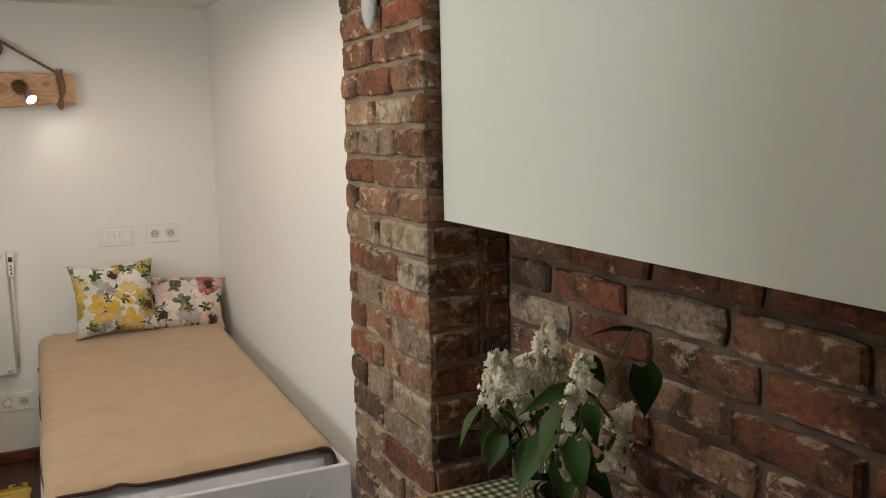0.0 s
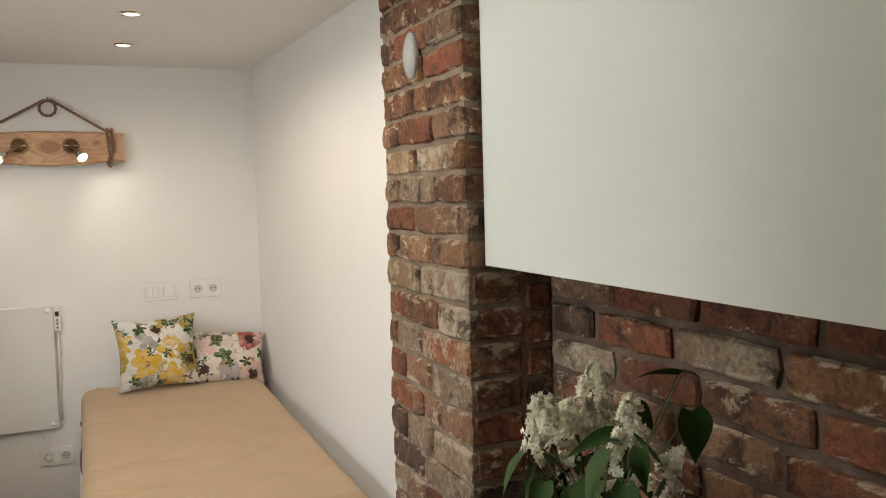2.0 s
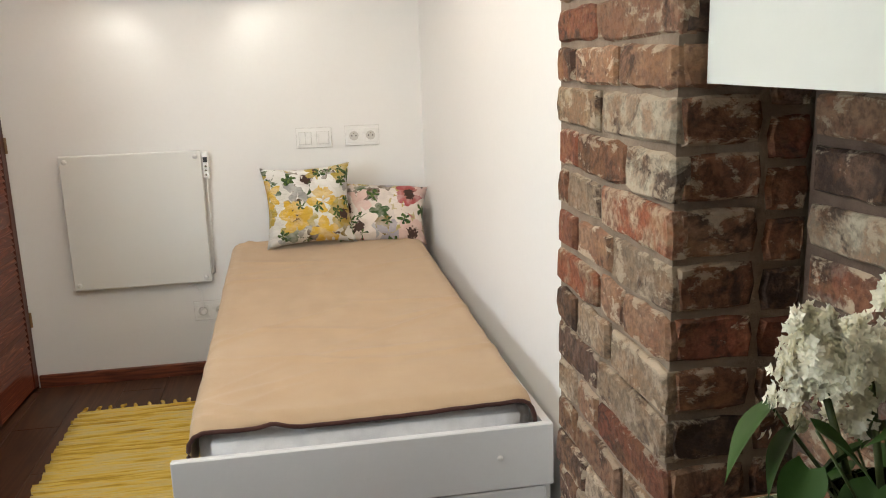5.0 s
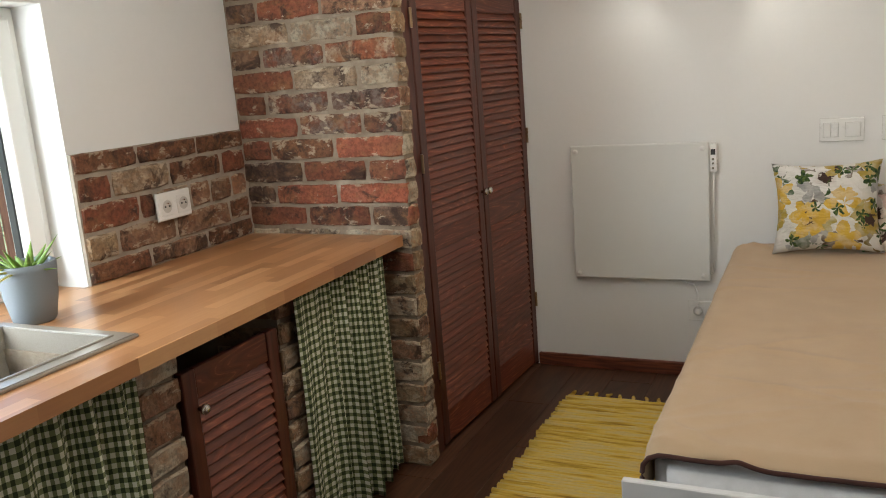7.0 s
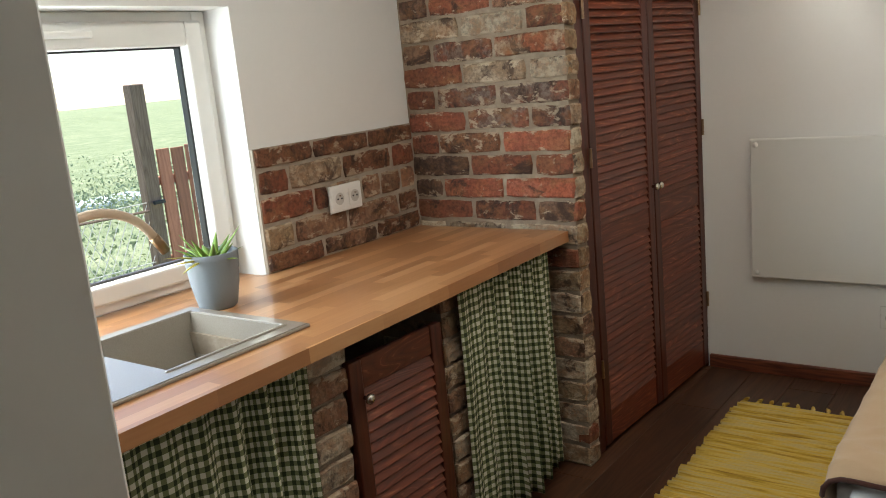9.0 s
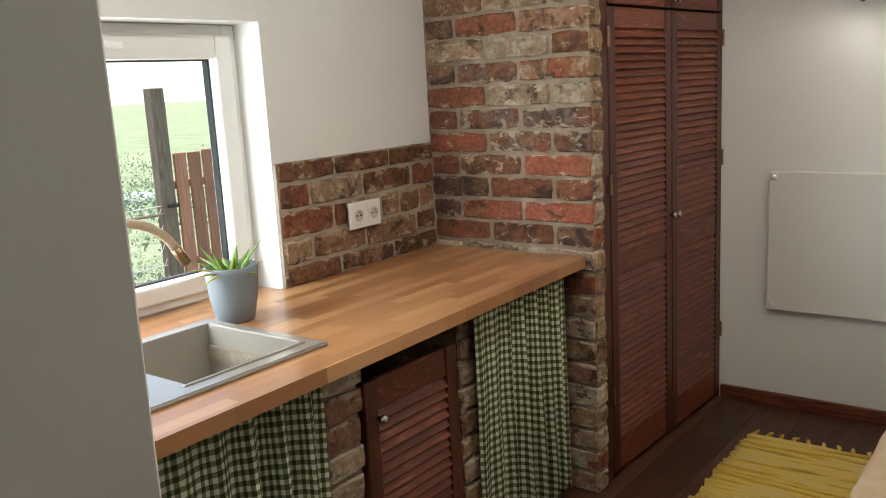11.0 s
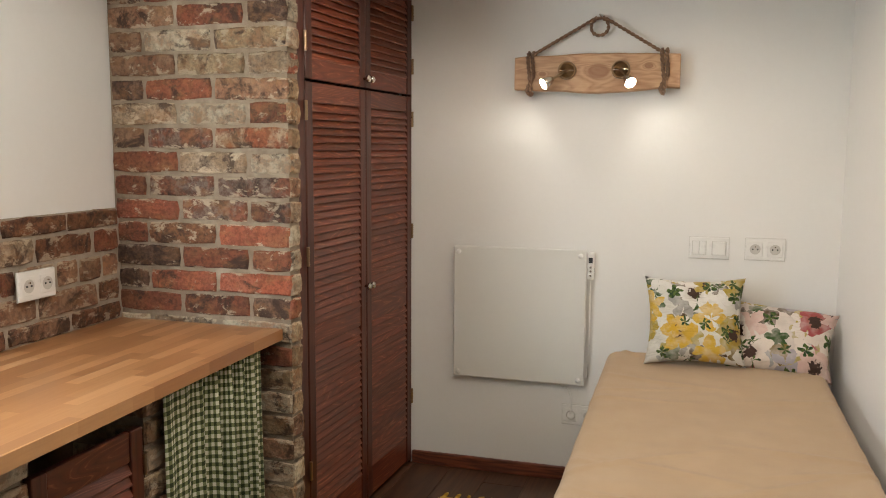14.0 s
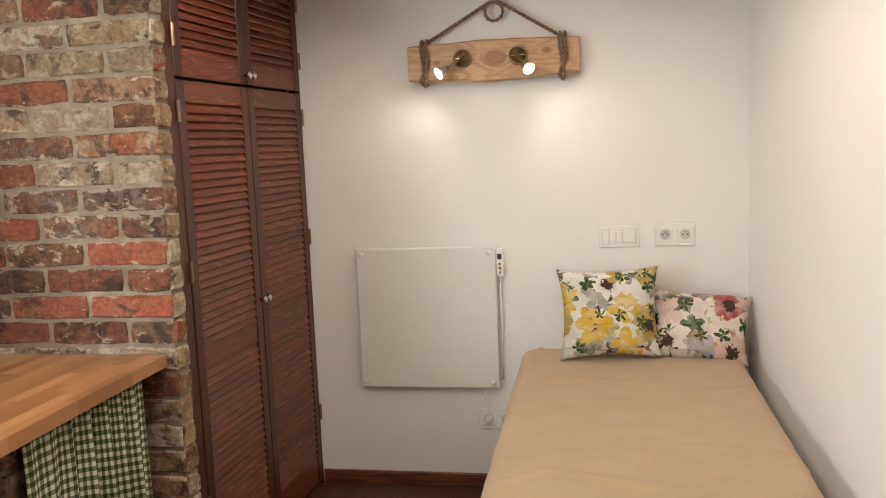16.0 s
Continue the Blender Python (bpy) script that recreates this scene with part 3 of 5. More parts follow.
def shrub_row(name, label, x, y0, y1, z, h, d, count, seed, mat=HEDGE, leaf=0.032):
    """A row of leaf clumps: many small leaf blades scattered over an uneven volume."""
    r = random.Random(seed)
    bm = bmesh.new()
    for i in range(count):
        y = r.uniform(y0, y1)
        top = h * (0.65 + 0.5 * noise.noise((y * 0.35, seed, 0)))
        c = Vector((x + r.gauss(0, d * 0.3), y, z + r.random() ** 0.8 * max(top, 0.1)))
        s = r.uniform(0.5, 1.3) * h * leaf
        a = Vector((r.gauss(0, 1), r.gauss(0, 1), r.gauss(0, 1))).normalized() * s
        b = Vector((r.gauss(0, 1), r.gauss(0, 1), r.gauss(0, 1))).normalized() * s * 0.6
        bm.faces.new([bm.verts.new(p) for p in (c - a, c + b, c + a, c - b)])
    return tagged(link(name, bm, mat), label, "shrubs", "", "stuff")


shrub_row("hedge", "far green hedge at the meadow's edge", -75, 10, 110, -0.42, 1.5, 3.0, 6000, 3)
shrub_row("tall_weeds", "tall green weeds behind the garden fence", -13.5, 3, 24, -0.42, 0.75, 11.0, 30000, 8, WEEDS, 0.05)
shrub_row("grass_tufts", "rough green grass tufts outside the window", -7.0, 2, 10, -0.42, 0.20, 2.6, 16000, 9, WEEDS, 0.10)

net = thing("wire_fence", "grey chain-link wire fence in the garden", "fence")
bm = bmesh.new()
for i in range(44):
    for s in (-1, 1):
        y = 1.6 + i * 0.08
        tube([(-6.02, y, -0.40), (-6.02, y + s * 0.55, 0.62)], 0.0035, 4, bm)
tagged(part("mesh", bm, ROD_GREY, net), "", "", "", "stuff")
for z in (0.62, 0.1):
    part("wire", tube([(-6.02, 1.2, z), (-6.02, 5.1, z)], 0.005, 6), ROD_GREY, net)

fence = thing("garden_fence", "reddish brown wooden picket fence in the garden", "fence")
for i in range(6):
    y = 5.27 + i * 0.15
    b = box(-6.02, y, -0.38, -5.995, y + 0.125, 1.07 + rng.uniform(-0.02, 0.02), 0.004)
    part("picket", b, FENCE_WOOD, fence)
for z in (0.05, 0.75):
    part("rail", box(-6.07, 5.2, z, -6.02, 6.4, z + 0.07, 0.004), FENCE_WOOD, fence)
post = thing("gate_post", "weathered grey wooden post beside the fence", "post")
part("post_body", box(-6.09, 5.10, -0.42, -5.98, 5.235, 1.62, 0.008), POST_WOOD, post)
part("latch", box(-5.97, 5.13, 0.60, -5.94, 5.24, 0.63, 0.004), BLACK, post, "black iron latch")
part("wire", tube([(-6.0, 5.1, 0.55), (-6.0, 2.0, 0.60)], 0.012, 6), POST_WOOD, post)
tarp = link("tarp", box(-14.8, 7.6, -0.42, -13.8, 10.6, -0.27, 0.06, seg=2), BLUE)
tagged(tarp, "pale blue tarpaulin bundle lying in the meadow", "tarpaulin")

# ---- brick masonry ----
mesh_cache = {}


def brick_mesh(L, D, H, variant):
    key = (round(L, 2), round(D, 2), round(H, 3), variant)
    if key not in mesh_cache:
        r = random.Random(str(key))
        b = bmesh.new()
        n_ = 5 if L > 0.15 else 3
        rim = [(-0.5 + k / n_, -0.5) for k in range(n_)] + [(0.5, -0.5), (0.5, 0.0)] + [(0.5 - k / n_, 0.5) for k in range(n_)] + [(-0.5, 0.5), (-0.5, 0.0)]
        rings = []
        wob = [Vector((r.uniform(-1, 1) * 0.0028, 0, r.uniform(-1, 1) * 0.0030)) for _ in rim]
        for y, inset in ((D, 0.0), (0.007, 0.0), (0.0, 0.006)):
            ring = []
            for (u, w), q in zip(rim, wob):
                cut = 0.004 if abs(u) == 0.5 and abs(w) == 0.5 else 0.0
                x = u * L - math.copysign(inset + cut, u) if abs(u) > 0.01 else 0.0
                z = w * H - math.copysign(inset * 0.8 + cut * 0.6, w) if w else 0.0
                ring.append(b.verts.new(Vector((x, y + (r.uniform(-0.002, 0.003) if inset else 0), z)) + q))
            rings.append(ring)
        m_ = len(rim)
        for p, q in zip(rings, rings[1:]):
            for k in range(m_):
                b.faces.new((p[k], p[(k + 1) % m_], q[(k + 1) % m_], q[k]))
        b.faces.new(rings[2])
        b.faces.new(rings[0][::-1])
        bmesh.ops.recalc_face_normals(b, faces=b.faces)
        me = bpy.data.meshes.new("brick")
        b.to_mesh(me)
        b.free()
        me.materials.append(BRICK["b"])
        mesh_cache[key] = me
    return mesh_cache[key]


def lay(parent, centre, turn, L, D, H, kind):
    """One brick, its face's middle at centre; turn is the way its face looks, in degrees round z (0: towards -y)."""
    ob = new("brick", brick_mesh(L, D, H, rng.randrange(4)))
    ob.matrix_world = pose(centre[0], centre[1], centre[2], rng.uniform(-1.2, 1.2), rng.uniform(-0.5, 0.5), turn + rng.uniform(-0.9, 0.9))
    ob.parent = parent
    ob.material_slots[0].link = "OBJECT"
    ob.material_slots[0].material = BRICK[kind]
    return ob


def courses(parent, start, turn, length, rows, z0, pitch, depth=0.06, joint=0.0105, proud=0.008, ends=(0, 0)):
    """Rows of bricks along a face that begins at start and runs to the viewer's right; each row is text like 'b4 o5 w2'."""
    along = Vector((math.cos(radians(turn)), math.sin(radians(turn)), 0))
    out = Vector((math.sin(radians(turn)), -math.cos(radians(turn)), 0))
    for i, text in enumerate(rows):
        toks = [(t[0], float(t[1:])) for t in text.split()]
        total = sum(l for _, l in toks)
        a = -ends[0]
        for kind, l in toks:
            L = l / total * (length + ends[0] + ends[1])
            c = Vector(start) + along * (a + L / 2) + out * (proud + rng.uniform(-0.003, 0.004))
            c.z = z0 + pitch * (i + 0.5) + rng.uniform(-0.0015, 0.0015)
            lay(parent, c, turn, L - joint + rng.uniform(-0.002, 0.003), depth, pitch - joint + rng.uniform(-0.002, 0.002), kind)
            a += L


PITCH = 0.0786
LOW, HIGH, TURN_Z = 0.0838, 0.0765, 1.397     # course heights of the pillar below and above the hood's edge
# chimney pillar: face at x 0.797 towards the room, return face towards the passage
PX, PY0, PY1 = 0.807, 1.757, 2.312
pillar = structure("wall_pillar", box(PX - 0.002, PY0 + 0.013, -0.1, 1.2, PY1, CEILING), MORTAR_BROWN, "exposed old brick pillar with grey lime mortar")
seen_rows = ["d3 g3 g3", "n2 n4 g3", "g2 n2 r5", "d4 g5", "d2 g3 g4", "p4 n2 n3", "r2 n3 g4", "b1 g3 p5", "r2 b4 w3", "y4 w5",
             "b2 n4 n4", "r4 n6", "y2 g4 b3", "y4 w4 b1", "n2 r4 n3", "b4 b5", "b5 o4", "b2 r4 n4", "b4 b3 r3", "r2 b5 n3", "b4 r5", "n2 b4 b4"]
prng = random.Random(11)
rows = [prng.choice(["n4 g5", "d2 n4 g3", "g4 n4 b2", "b2 d4 n3"]) for _ in range(7)] + seen_rows
for i, text in enumerate(rows):
    toks = [(t[0], float(t[1:])) for t in text.split()]
    total = sum(l for _, l in toks)
    a = 0.0
    span = PY1 - PY0
    k = i - 17
    tall = LOW if k < 0 else HIGH
    z = TURN_Z + tall * (k + 0.5)
    if z + tall / 2 > CEILING + 0.01 or z < 0:
        continue
    for j, (kind, l) in enumerate(toks):
        L = l / total * span
        y = PY1 - a - L / 2
        a += L
        last = j == len(toks) - 1
        o = lay(pillar, (PX - 0.012 + rng.uniform(-0.004, 0.003), y, z), -90, L - 0.009 + rng.uniform(-0.003, 0.003), 0.03 if last else 0.09, tall - 0.0105 + rng.uniform(-0.003, 0.002), kind)
    # the far corner and the return
    # return bricks are picked browner than the face, in place of its shade
    lay(pillar, (0.874, PY0 + 0.0035, z), 0, 0.130, 0.05, tall - 0.014, "bndbrbnb"[i % 8])
    lay(pillar, (0.90 + 0.012, PY1 + 0.004, z), 180, 0.20, 0.05, tall - 0.012, toks[0][0])
glass_oval = link("glass_block", lathe([(0.02, -0.01), (0.05, 0.0), (0.046, 0.012), (0.028, 0.02), (0.006, 0.024)], 20), CUT_GLASS, pillar, True)
glass_oval.matrix_basis = pose(PX - 0.012, 2.055, 1.931, 0, -90, 0) @ Matrix.Diagonal((1.25, 0.8, 1, 1))

# niche: jamb, back wall, hood above
niche = structure("wall_niche", box(1.02, -1.35, -0.1, 1.2, PY0 + 0.006, 1.6), MORTAR_DARK, "dark red brick niche wall under the white hood")
nr = random.Random(21)
NIX = 1.008
NH = 0.0812
NICHE = {0: "brmnrn", 1: "nrrrbr", 2: "drgbmr", 3: "wrbrmb", 4: "mnnrrb", 5: "bmnmrb"}   # courses from the hood down
for i in range(10):
    z = 1.442 - NH * i
    y = PY0 - 0.002
    ends = [1.568 - 0.270 * k for k in range(8)] if i % 2 == 0 else [1.490 - 0.268 * k for k in range(8)]
    for k, e in enumerate(ends):
        kind = NICHE[i][k] if i in NICHE and k < 6 else nr.choice("rbbmmn")
        lay(niche, (NIX + nr.uniform(-0.005, 0.004), (y + e) / 2, z + nr.uniform(-0.002, 0.002)), -90, y - e - 0.014 + nr.uniform(-0.004, 0.003), 0.06, NH - 0.014 + nr.uniform(-0.003, 0.003), kind)
        y = e
# inner jamb behind the pillar's return
for i in range(7, 19):
    z = 0.03 + PITCH * (i + 0.5)
    lay(niche, (0.985, PY0 + 0.004, z), 0, 0.07, 0.05, PITCH - 0.012, nr.choice("rbdb"))
bm = bmesh.new()
q = [bm.verts.new(p) for p in ((0.842, PY0 - 0.002, 1.41), (0.808, -1.35, 1.41), (1.2, -1.35, 1.41), (1.2, PY0 - 0.002, 1.41))]
g = bmesh.ops.extrude_face_region(bm, geom=[bm.faces.new(q)])
bmesh.ops.translate(bm, verts=[v for v in g["geom"] if isinstance(v, bmesh.types.BMVert)], vec=(0, 0, CEILING - 1.41))
structure("hood", bm, HOOD, "smooth pale plastered hood over the brick niche, greyed partly for its weaker light")

# kitchen pier, brick, between counter and closet
KX1, KY0 = -1.028, 3.45
pier = structure("wall_kitchen_pier", box(LEFT, KY0, -0.1, KX1 - 0.012, KY0 + 0.075, CEILING), MORTAR_GREY, "old mixed red and grey brick wall end")
KH = 0.0841
KZ = 0.924 - 11 * KH
LONG, SHORT = "{}5.05 {}5.05 {}3.0", "{}2.6 {}5.1 {}5.4"
above = ["rrd", "doO", "drr", "rbo", "omm", "rmm", "rgw", "nmp", "gwr", "drn", "nyg", "nwy", "nrd", "noy", "bgn", "nmr"]
below = ["nyy", "gnw", "nyw", "gny", "ynw", "nyn", "wny", "gyw", "nny", "wnr", "wgw"]
krow = [(SHORT if (i + 11) % 2 else LONG).format(*t) for i, t in enumerate(below + above)]
krow = [t for i, t in enumerate(krow) if KZ + KH * (i + 1) < CEILING + 0.03]
courses(pier, (LEFT, KY0, 0), 0, KX1 - LEFT, krow, KZ, KH, depth=0.082, joint=0.012)
# the bricks that show on the corner's return
for i in range(len(krow)):
    lay(pier, (KX1 - 0.001 + rng.uniform(-0.004, 0.003), KY0 + 0.034, KZ + KH * (i + 0.5)), 90, 0.078, 0.05, KH - 0.014 + rng.uniform(-0.002, 0.002), "ywnywgyowy"[(i * 7) % 10])

# splashback of brick slips
splash = structure("wall_splash", box(LEFT, 2.634, 0.862, LEFT + 0.014, KY0, 1.303), MORTAR, "brick slip splashback with sandy mortar")
edge = 0.900
for tall, text in ((0.067, "b5.2 n5.6 b5.2"), (0.088, "y2.7 n5.2 n5.6 b2.5"), (0.093, "r4.8 r1.5 n3.3 n2.1 n2.3 n2.0"), (0.089, "r2.8 g5.0 b5.5 r2.7"), (0.069, "b5.2 b5.6 b5.2")):
    courses(splash, (LEFT + 0.014, 2.632, 0), 90, KY0 - 2.642, [text], edge, tall, depth=0.03, joint=0.011, proud=0.007)
    edge += tall

# piers that carry the worktop
for y0, y1 in ((2.188, 2.325), (2.755, 2.868)):
    p = structure("wall_counter_pier", box(LEFT, y0 + 0.006, -0.1, -1.142, y1 - 0.006, 0.858), MORTAR_GREY, "narrow brick pier under the worktop")
    for i in range(11):
        lay(p, (-1.130 + rng.uniform(-0.006, 0.006), (y0 + y1) / 2 + rng.uniform(-0.004, 0.004), PITCH * (i + 0.5) - 0.008), 90, y1 - y0 + rng.uniform(-0.004, 0.012), 0.24, PITCH - 0.011, rng.choice("wywywywn"))
# thin dark sheet over the wall, in place of shade under the worktop
structure("shade_under_counter", box(LEFT, 1.0, -0.1, LEFT + 0.02, KY0, 0.85), DARK, "dark sheet standing in for shade under the worktop")

# ---- kitchen counter ----
counter = thing("worktop", "finger-jointed beech worktop with a square front edge", "worktop")
CF = -1.045
SY0, SY1, SXA, SXB = 1.45, 2.25, -1.63, -1.168
bm = bmesh.new()
gx = (LEFT, SXA + 0.01, SXB - 0.01, CF)
gy = (1.0, SY0 + 0.01, SY1 - 0.01, KY0 - 0.012)
gv = [[bm.verts.new((x, y, 0.862)) for y in gy] for x in gx]
fs = [bm.faces.new((gv[i][j], gv[i + 1][j], gv[i + 1][j + 1], gv[i][j + 1])) for i in range(3) for j in range(3) if (i, j) != (1, 1)]
g = bmesh.ops.extrude_face_region(bm, geom=fs)
bmesh.ops.translate(bm, verts=[v for v in g["geom"] if isinstance(v, bmesh.types.BMVert)], vec=(0, 0, 0.038))
bmesh.ops.dissolve_limit(bm, angle_limit=0.01, verts=bm.verts, edges=bm.edges)
for v in bm.verts:
    if v.co.x > CF - 0.001:
        v.co.x = -1.030 - (v.co.y - 1.6) * 0.0200
part("top", bm, BEECH, counter)
part("sill_board", box(LEFT - 0.14, WY0 + 0.004, 0.866, LEFT, WY1 - 0.004, 0.897), BEECH, counter)

sink = thing("sink", "beige granite composite sink with a drainer, set in the worktop", "sink")
# rim with the bowl's opening
BX0, BX1, BY0, BY1 = SXA + 0.05, SXB - 0.05, 1.875, SY1 - 0.04
bm = bmesh.new()
gx, gy = (SXA, BX0, BX1, SXB), (SY0, BY0, BY1, SY1)
gv = [[bm.verts.new((x, y, 0.892)) for y in gy] for x in gx]
fs = [bm.faces.new((gv[i][j], gv[i + 1][j], gv[i + 1][j + 1], gv[i][j + 1])) for i in range(3) for j in range(3) if (i, j) != (1, 1)]
g = bmesh.ops.extrude_face_region(bm, geom=fs)
bmesh.ops.translate(bm, verts=[v for v in g["geom"] if isinstance(v, bmesh.types.BMVert)], vec=(0, 0, 0.018))
part("rim", bm, SINK, sink)
for a in ((SXA - 0.004, SY0 - 0.004, 0.9, SXA, SY1 + 0.004, 0.9085), (SXB, SY0 - 0.004, 0.9, SXB + 0.006, SY1 + 0.006, 0.9085), (SXA, SY1, 0.9, SXB, SY1 + 0.006, 0.9085)):
    part("edge", box(*a, 0.002), SINK, sink)
bm = bmesh.new()
ins = 0.025
r0 = [bm.verts.new(p) for p in ((BX0, BY0, 0.909), (BX1, BY0, 0.909), (BX1, BY1, 0.909), (BX0, BY1, 0.909))]
r1 = [bm.verts.new(p) for p in ((BX0 + ins, BY0 + ins, 0.74), (BX1 - ins, BY0 + ins, 0.74), (BX1 - ins, BY1 - ins, 0.74), (BX0 + ins, BY1 - ins, 0.74))]
for i in range(4):
    bm.faces.new((r0[i], r0[(i + 1) % 4], r1[(i + 1) % 4], r1[i]))
bm.faces.new(r1)
bmesh.ops.bevel(bm, geom=[e for e in bm.edges if e.verts[0] in r1 and e.verts[1] in r1], offset=0.022, segments=3, affect="EDGES")
bowl = part("bowl", bm, SINK, sink)
part("drain", lathe([(0.045, 0), (0.045, 0.004), (0.03, 0.004), (0.028, 0.001)], 20, ((BX0 + BX1) / 2, (BY0 + BY1) / 2, 0.741)), CHROME, sink, "steel drain")
for a in ((BX0 - 0.012, BY0 - 0.012, BX0 - 0.002, BY1 + 0.012), (BX1 + 0.002, BY0 - 0.012, BX1 + 0.012, BY1 + 0.012), (BX0 - 0.002, BY1 + 0.002, BX1 + 0.002, BY1 + 0.012)):
    part("rolled_lip", box(a[0], a[1], 0.908, a[2], a[3], 0.9135, 0.002), SINK, sink)
for i in range(5):
    y = SY0 + 0.05 + i * 0.05
    part("drainer_rib", box(BX0 + 0.03, y, 0.908, BX1 - 0.03, y + 0.012, 0.9135, 0.002), SINK, sink)

tap = thing("kitchen_tap", "beige arched kitchen tap with a bronze spout tip", "tap")
TX, TY = -1.60, 1.80
pts = [(TX, TY, 0.91), (TX, TY, 1.06)]
for i in range(1, 15):
    a = math.pi * i / 14 * 0.86
    pts.append((TX, TY + 0.185 - 0.185 * math.cos(a), 1.06 + 0.165 * math.sin(a)))
part("spout", tube(pts, 0.0125, 12), TAP, tap, smooth=True)
e = Vector(pts[-1])
d = (Vector(pts[-1]) - Vector(pts[-2])).normalized()
part("tip", tube([e - d * 0.005, e + d * 0.05], 0.0145, 12), BRONZE, tap, "bronze spout tip", True)
part("base", lathe([(0.026, 0), (0.026, 0.05), (0.016, 0.06)], 16, (TX, TY, 0.905)), TAP, tap, smooth=True)
part("lever", tube([(TX, TY, 0.985), (TX + 0.07, TY - 0.01, 1.01)], 0.007, 8), TAP, tap, smooth=True)

pot = thing("potted_aloe", "small aloe plant in a matt grey pot on the worktop", "potted plant", (-1.575, 2.305, 0.90))
part("pot", lathe([(0.048, 0), (0.054, 0.006), (0.067, 0.07), (0.074, 0.14), (0.075, 0.158), (0.071, 0.16), (0.068, 0.155), (0.066, 0.13)], 32), POT, pot, "matt grey pot", True)
part("soil", lathe([(0.066, 0.12), (0.066, 0.135), (0.03, 0.14)], 20), SOIL, pot)


def blade(base, way, length, width, droop, mat, parent):
    bm = bmesh.new()
    b, w = Vector(base), Vector(way).normalized()
    s = w.cross(Vector((0, 0, 1)))
    s = s.normalized() if s.length > 0.1 else Vector((1, 0, 0))
    u = s.cross(w)
    rows_ = []
    for i in range(7):
        t = i / 6
        c = b + w * length * t + Vector((0, 0, -droop * t * t))
        ww = width * (1 - t ** 1.6) + 0.0006
        rows_.append([bm.verts.new(c - s * ww), bm.verts.new(c - u * ww * 0.55), bm.verts.new(c + s * ww), bm.verts.new(c + u * ww * 0.2)])
    for a, c in zip(rows_, rows_[1:]):
        for k in range(4):
            bm.faces.new((a[k], a[(k + 1) % 4], c[(k + 1) % 4], c[k]))
    return part("leaf", bm, mat, parent, smooth=True)


ar = random.Random(5)
for i in range(15):
    a = i * 2.399
    el = 0.35 + 0.06 * i
    blade((0.012 * math.cos(a), 0.012 * math.sin(a), 0.13), (math.cos(a), math.sin(a), el), ar.uniform(0.085, 0.125), 0.0135, ar.uniform(-0.01, 0.03), ALOE, pot)
for wy in ((0.25, -1, 0.25), (0.5, -0.9, 0.12), (0.1, -1, 0.4)):
    blade((0, -0.02, 0.14), wy, 0.155, 0.009, 0.02, ALOE_Y, pot)


def gingham_curtain(name, label, y0, y1, x, ztop, zbot, pleats, seed):
    """A gathered cloth: pleats along y, narrower at the band above, with a curling hem."""
    r = random.Random(seed)
    bm = bmesh.new()
    uv = bm.loops.layers.uv.new("UVMap")
    nu, nv = pleats * 10, 26
    ph = [r.uniform(-0.5, 0.5) for _ in range(pleats + 2)]
    grid = []
    arcs = []
    for j in range(nv + 1):
        v = j / nv
        line, arcl = [], [0.0]
        for i in range(nu + 1):
            u = i / nu
            k = u * pleats
            amp = (0.014 + 0.032 * v) * (0.7 + 0.5 * math.sin(k * 0.9 + seed))
            a = 2 * math.pi * k + ph[int(k)] * v
            dx = amp * math.sin(a) + 0.010 * v * noise.noise((u * 5, v * 3, seed))
            dy = 0.010 * math.sin(2 * a + 1) * v + 0.012 * noise.noise((u * 4, v * 2, seed + 9)) * v
            z = ztop + (zbot - ztop) * v + 0.012 * v * math.sin(k * 1.7 + seed)
            line.append(Vector((x + dx, y0 + (y1 - y0) * u + dy, z)))
            if i:
                arcl.append(arcl[-1] + (line[i] - line[i - 1]).length)
        grid.append([bm.verts.new(p) for p in line])
        arcs.append(arcl)
    mid = arcs[nv // 2]
    for j in range(nv):
        for i in range(nu):
            f = bm.faces.new((grid[j][i], grid[j][i + 1], grid[j + 1][i + 1], grid[j + 1][i]))
            for lp, (ii, jj) in zip(f.loops, ((i, j), (i + 1, j), (i + 1, j + 1), (i, j + 1))):
                lp[uv].uv = (mid[ii] * 1.15, jj / nv * (ztop - zbot))
    ob = link(name, bm, GINGHAM, None, True)
    md = ob.modifiers.new("cloth", "SOLIDIFY")
    md.thickness = 0.0015
    return tagged(ob, label, "curtain", "curtains under the worktop")


gingham_curtain("curtain", "green and cream gingham curtain under the sink", 1.40, 2.185, -1.120, 0.858, 0.06, 9, 1)
gingham_curtain("curtain", "green and cream gingham curtain beside the brick pier", 2.800, 3.345, -1.105, 0.858, 0.055, 7, 4)


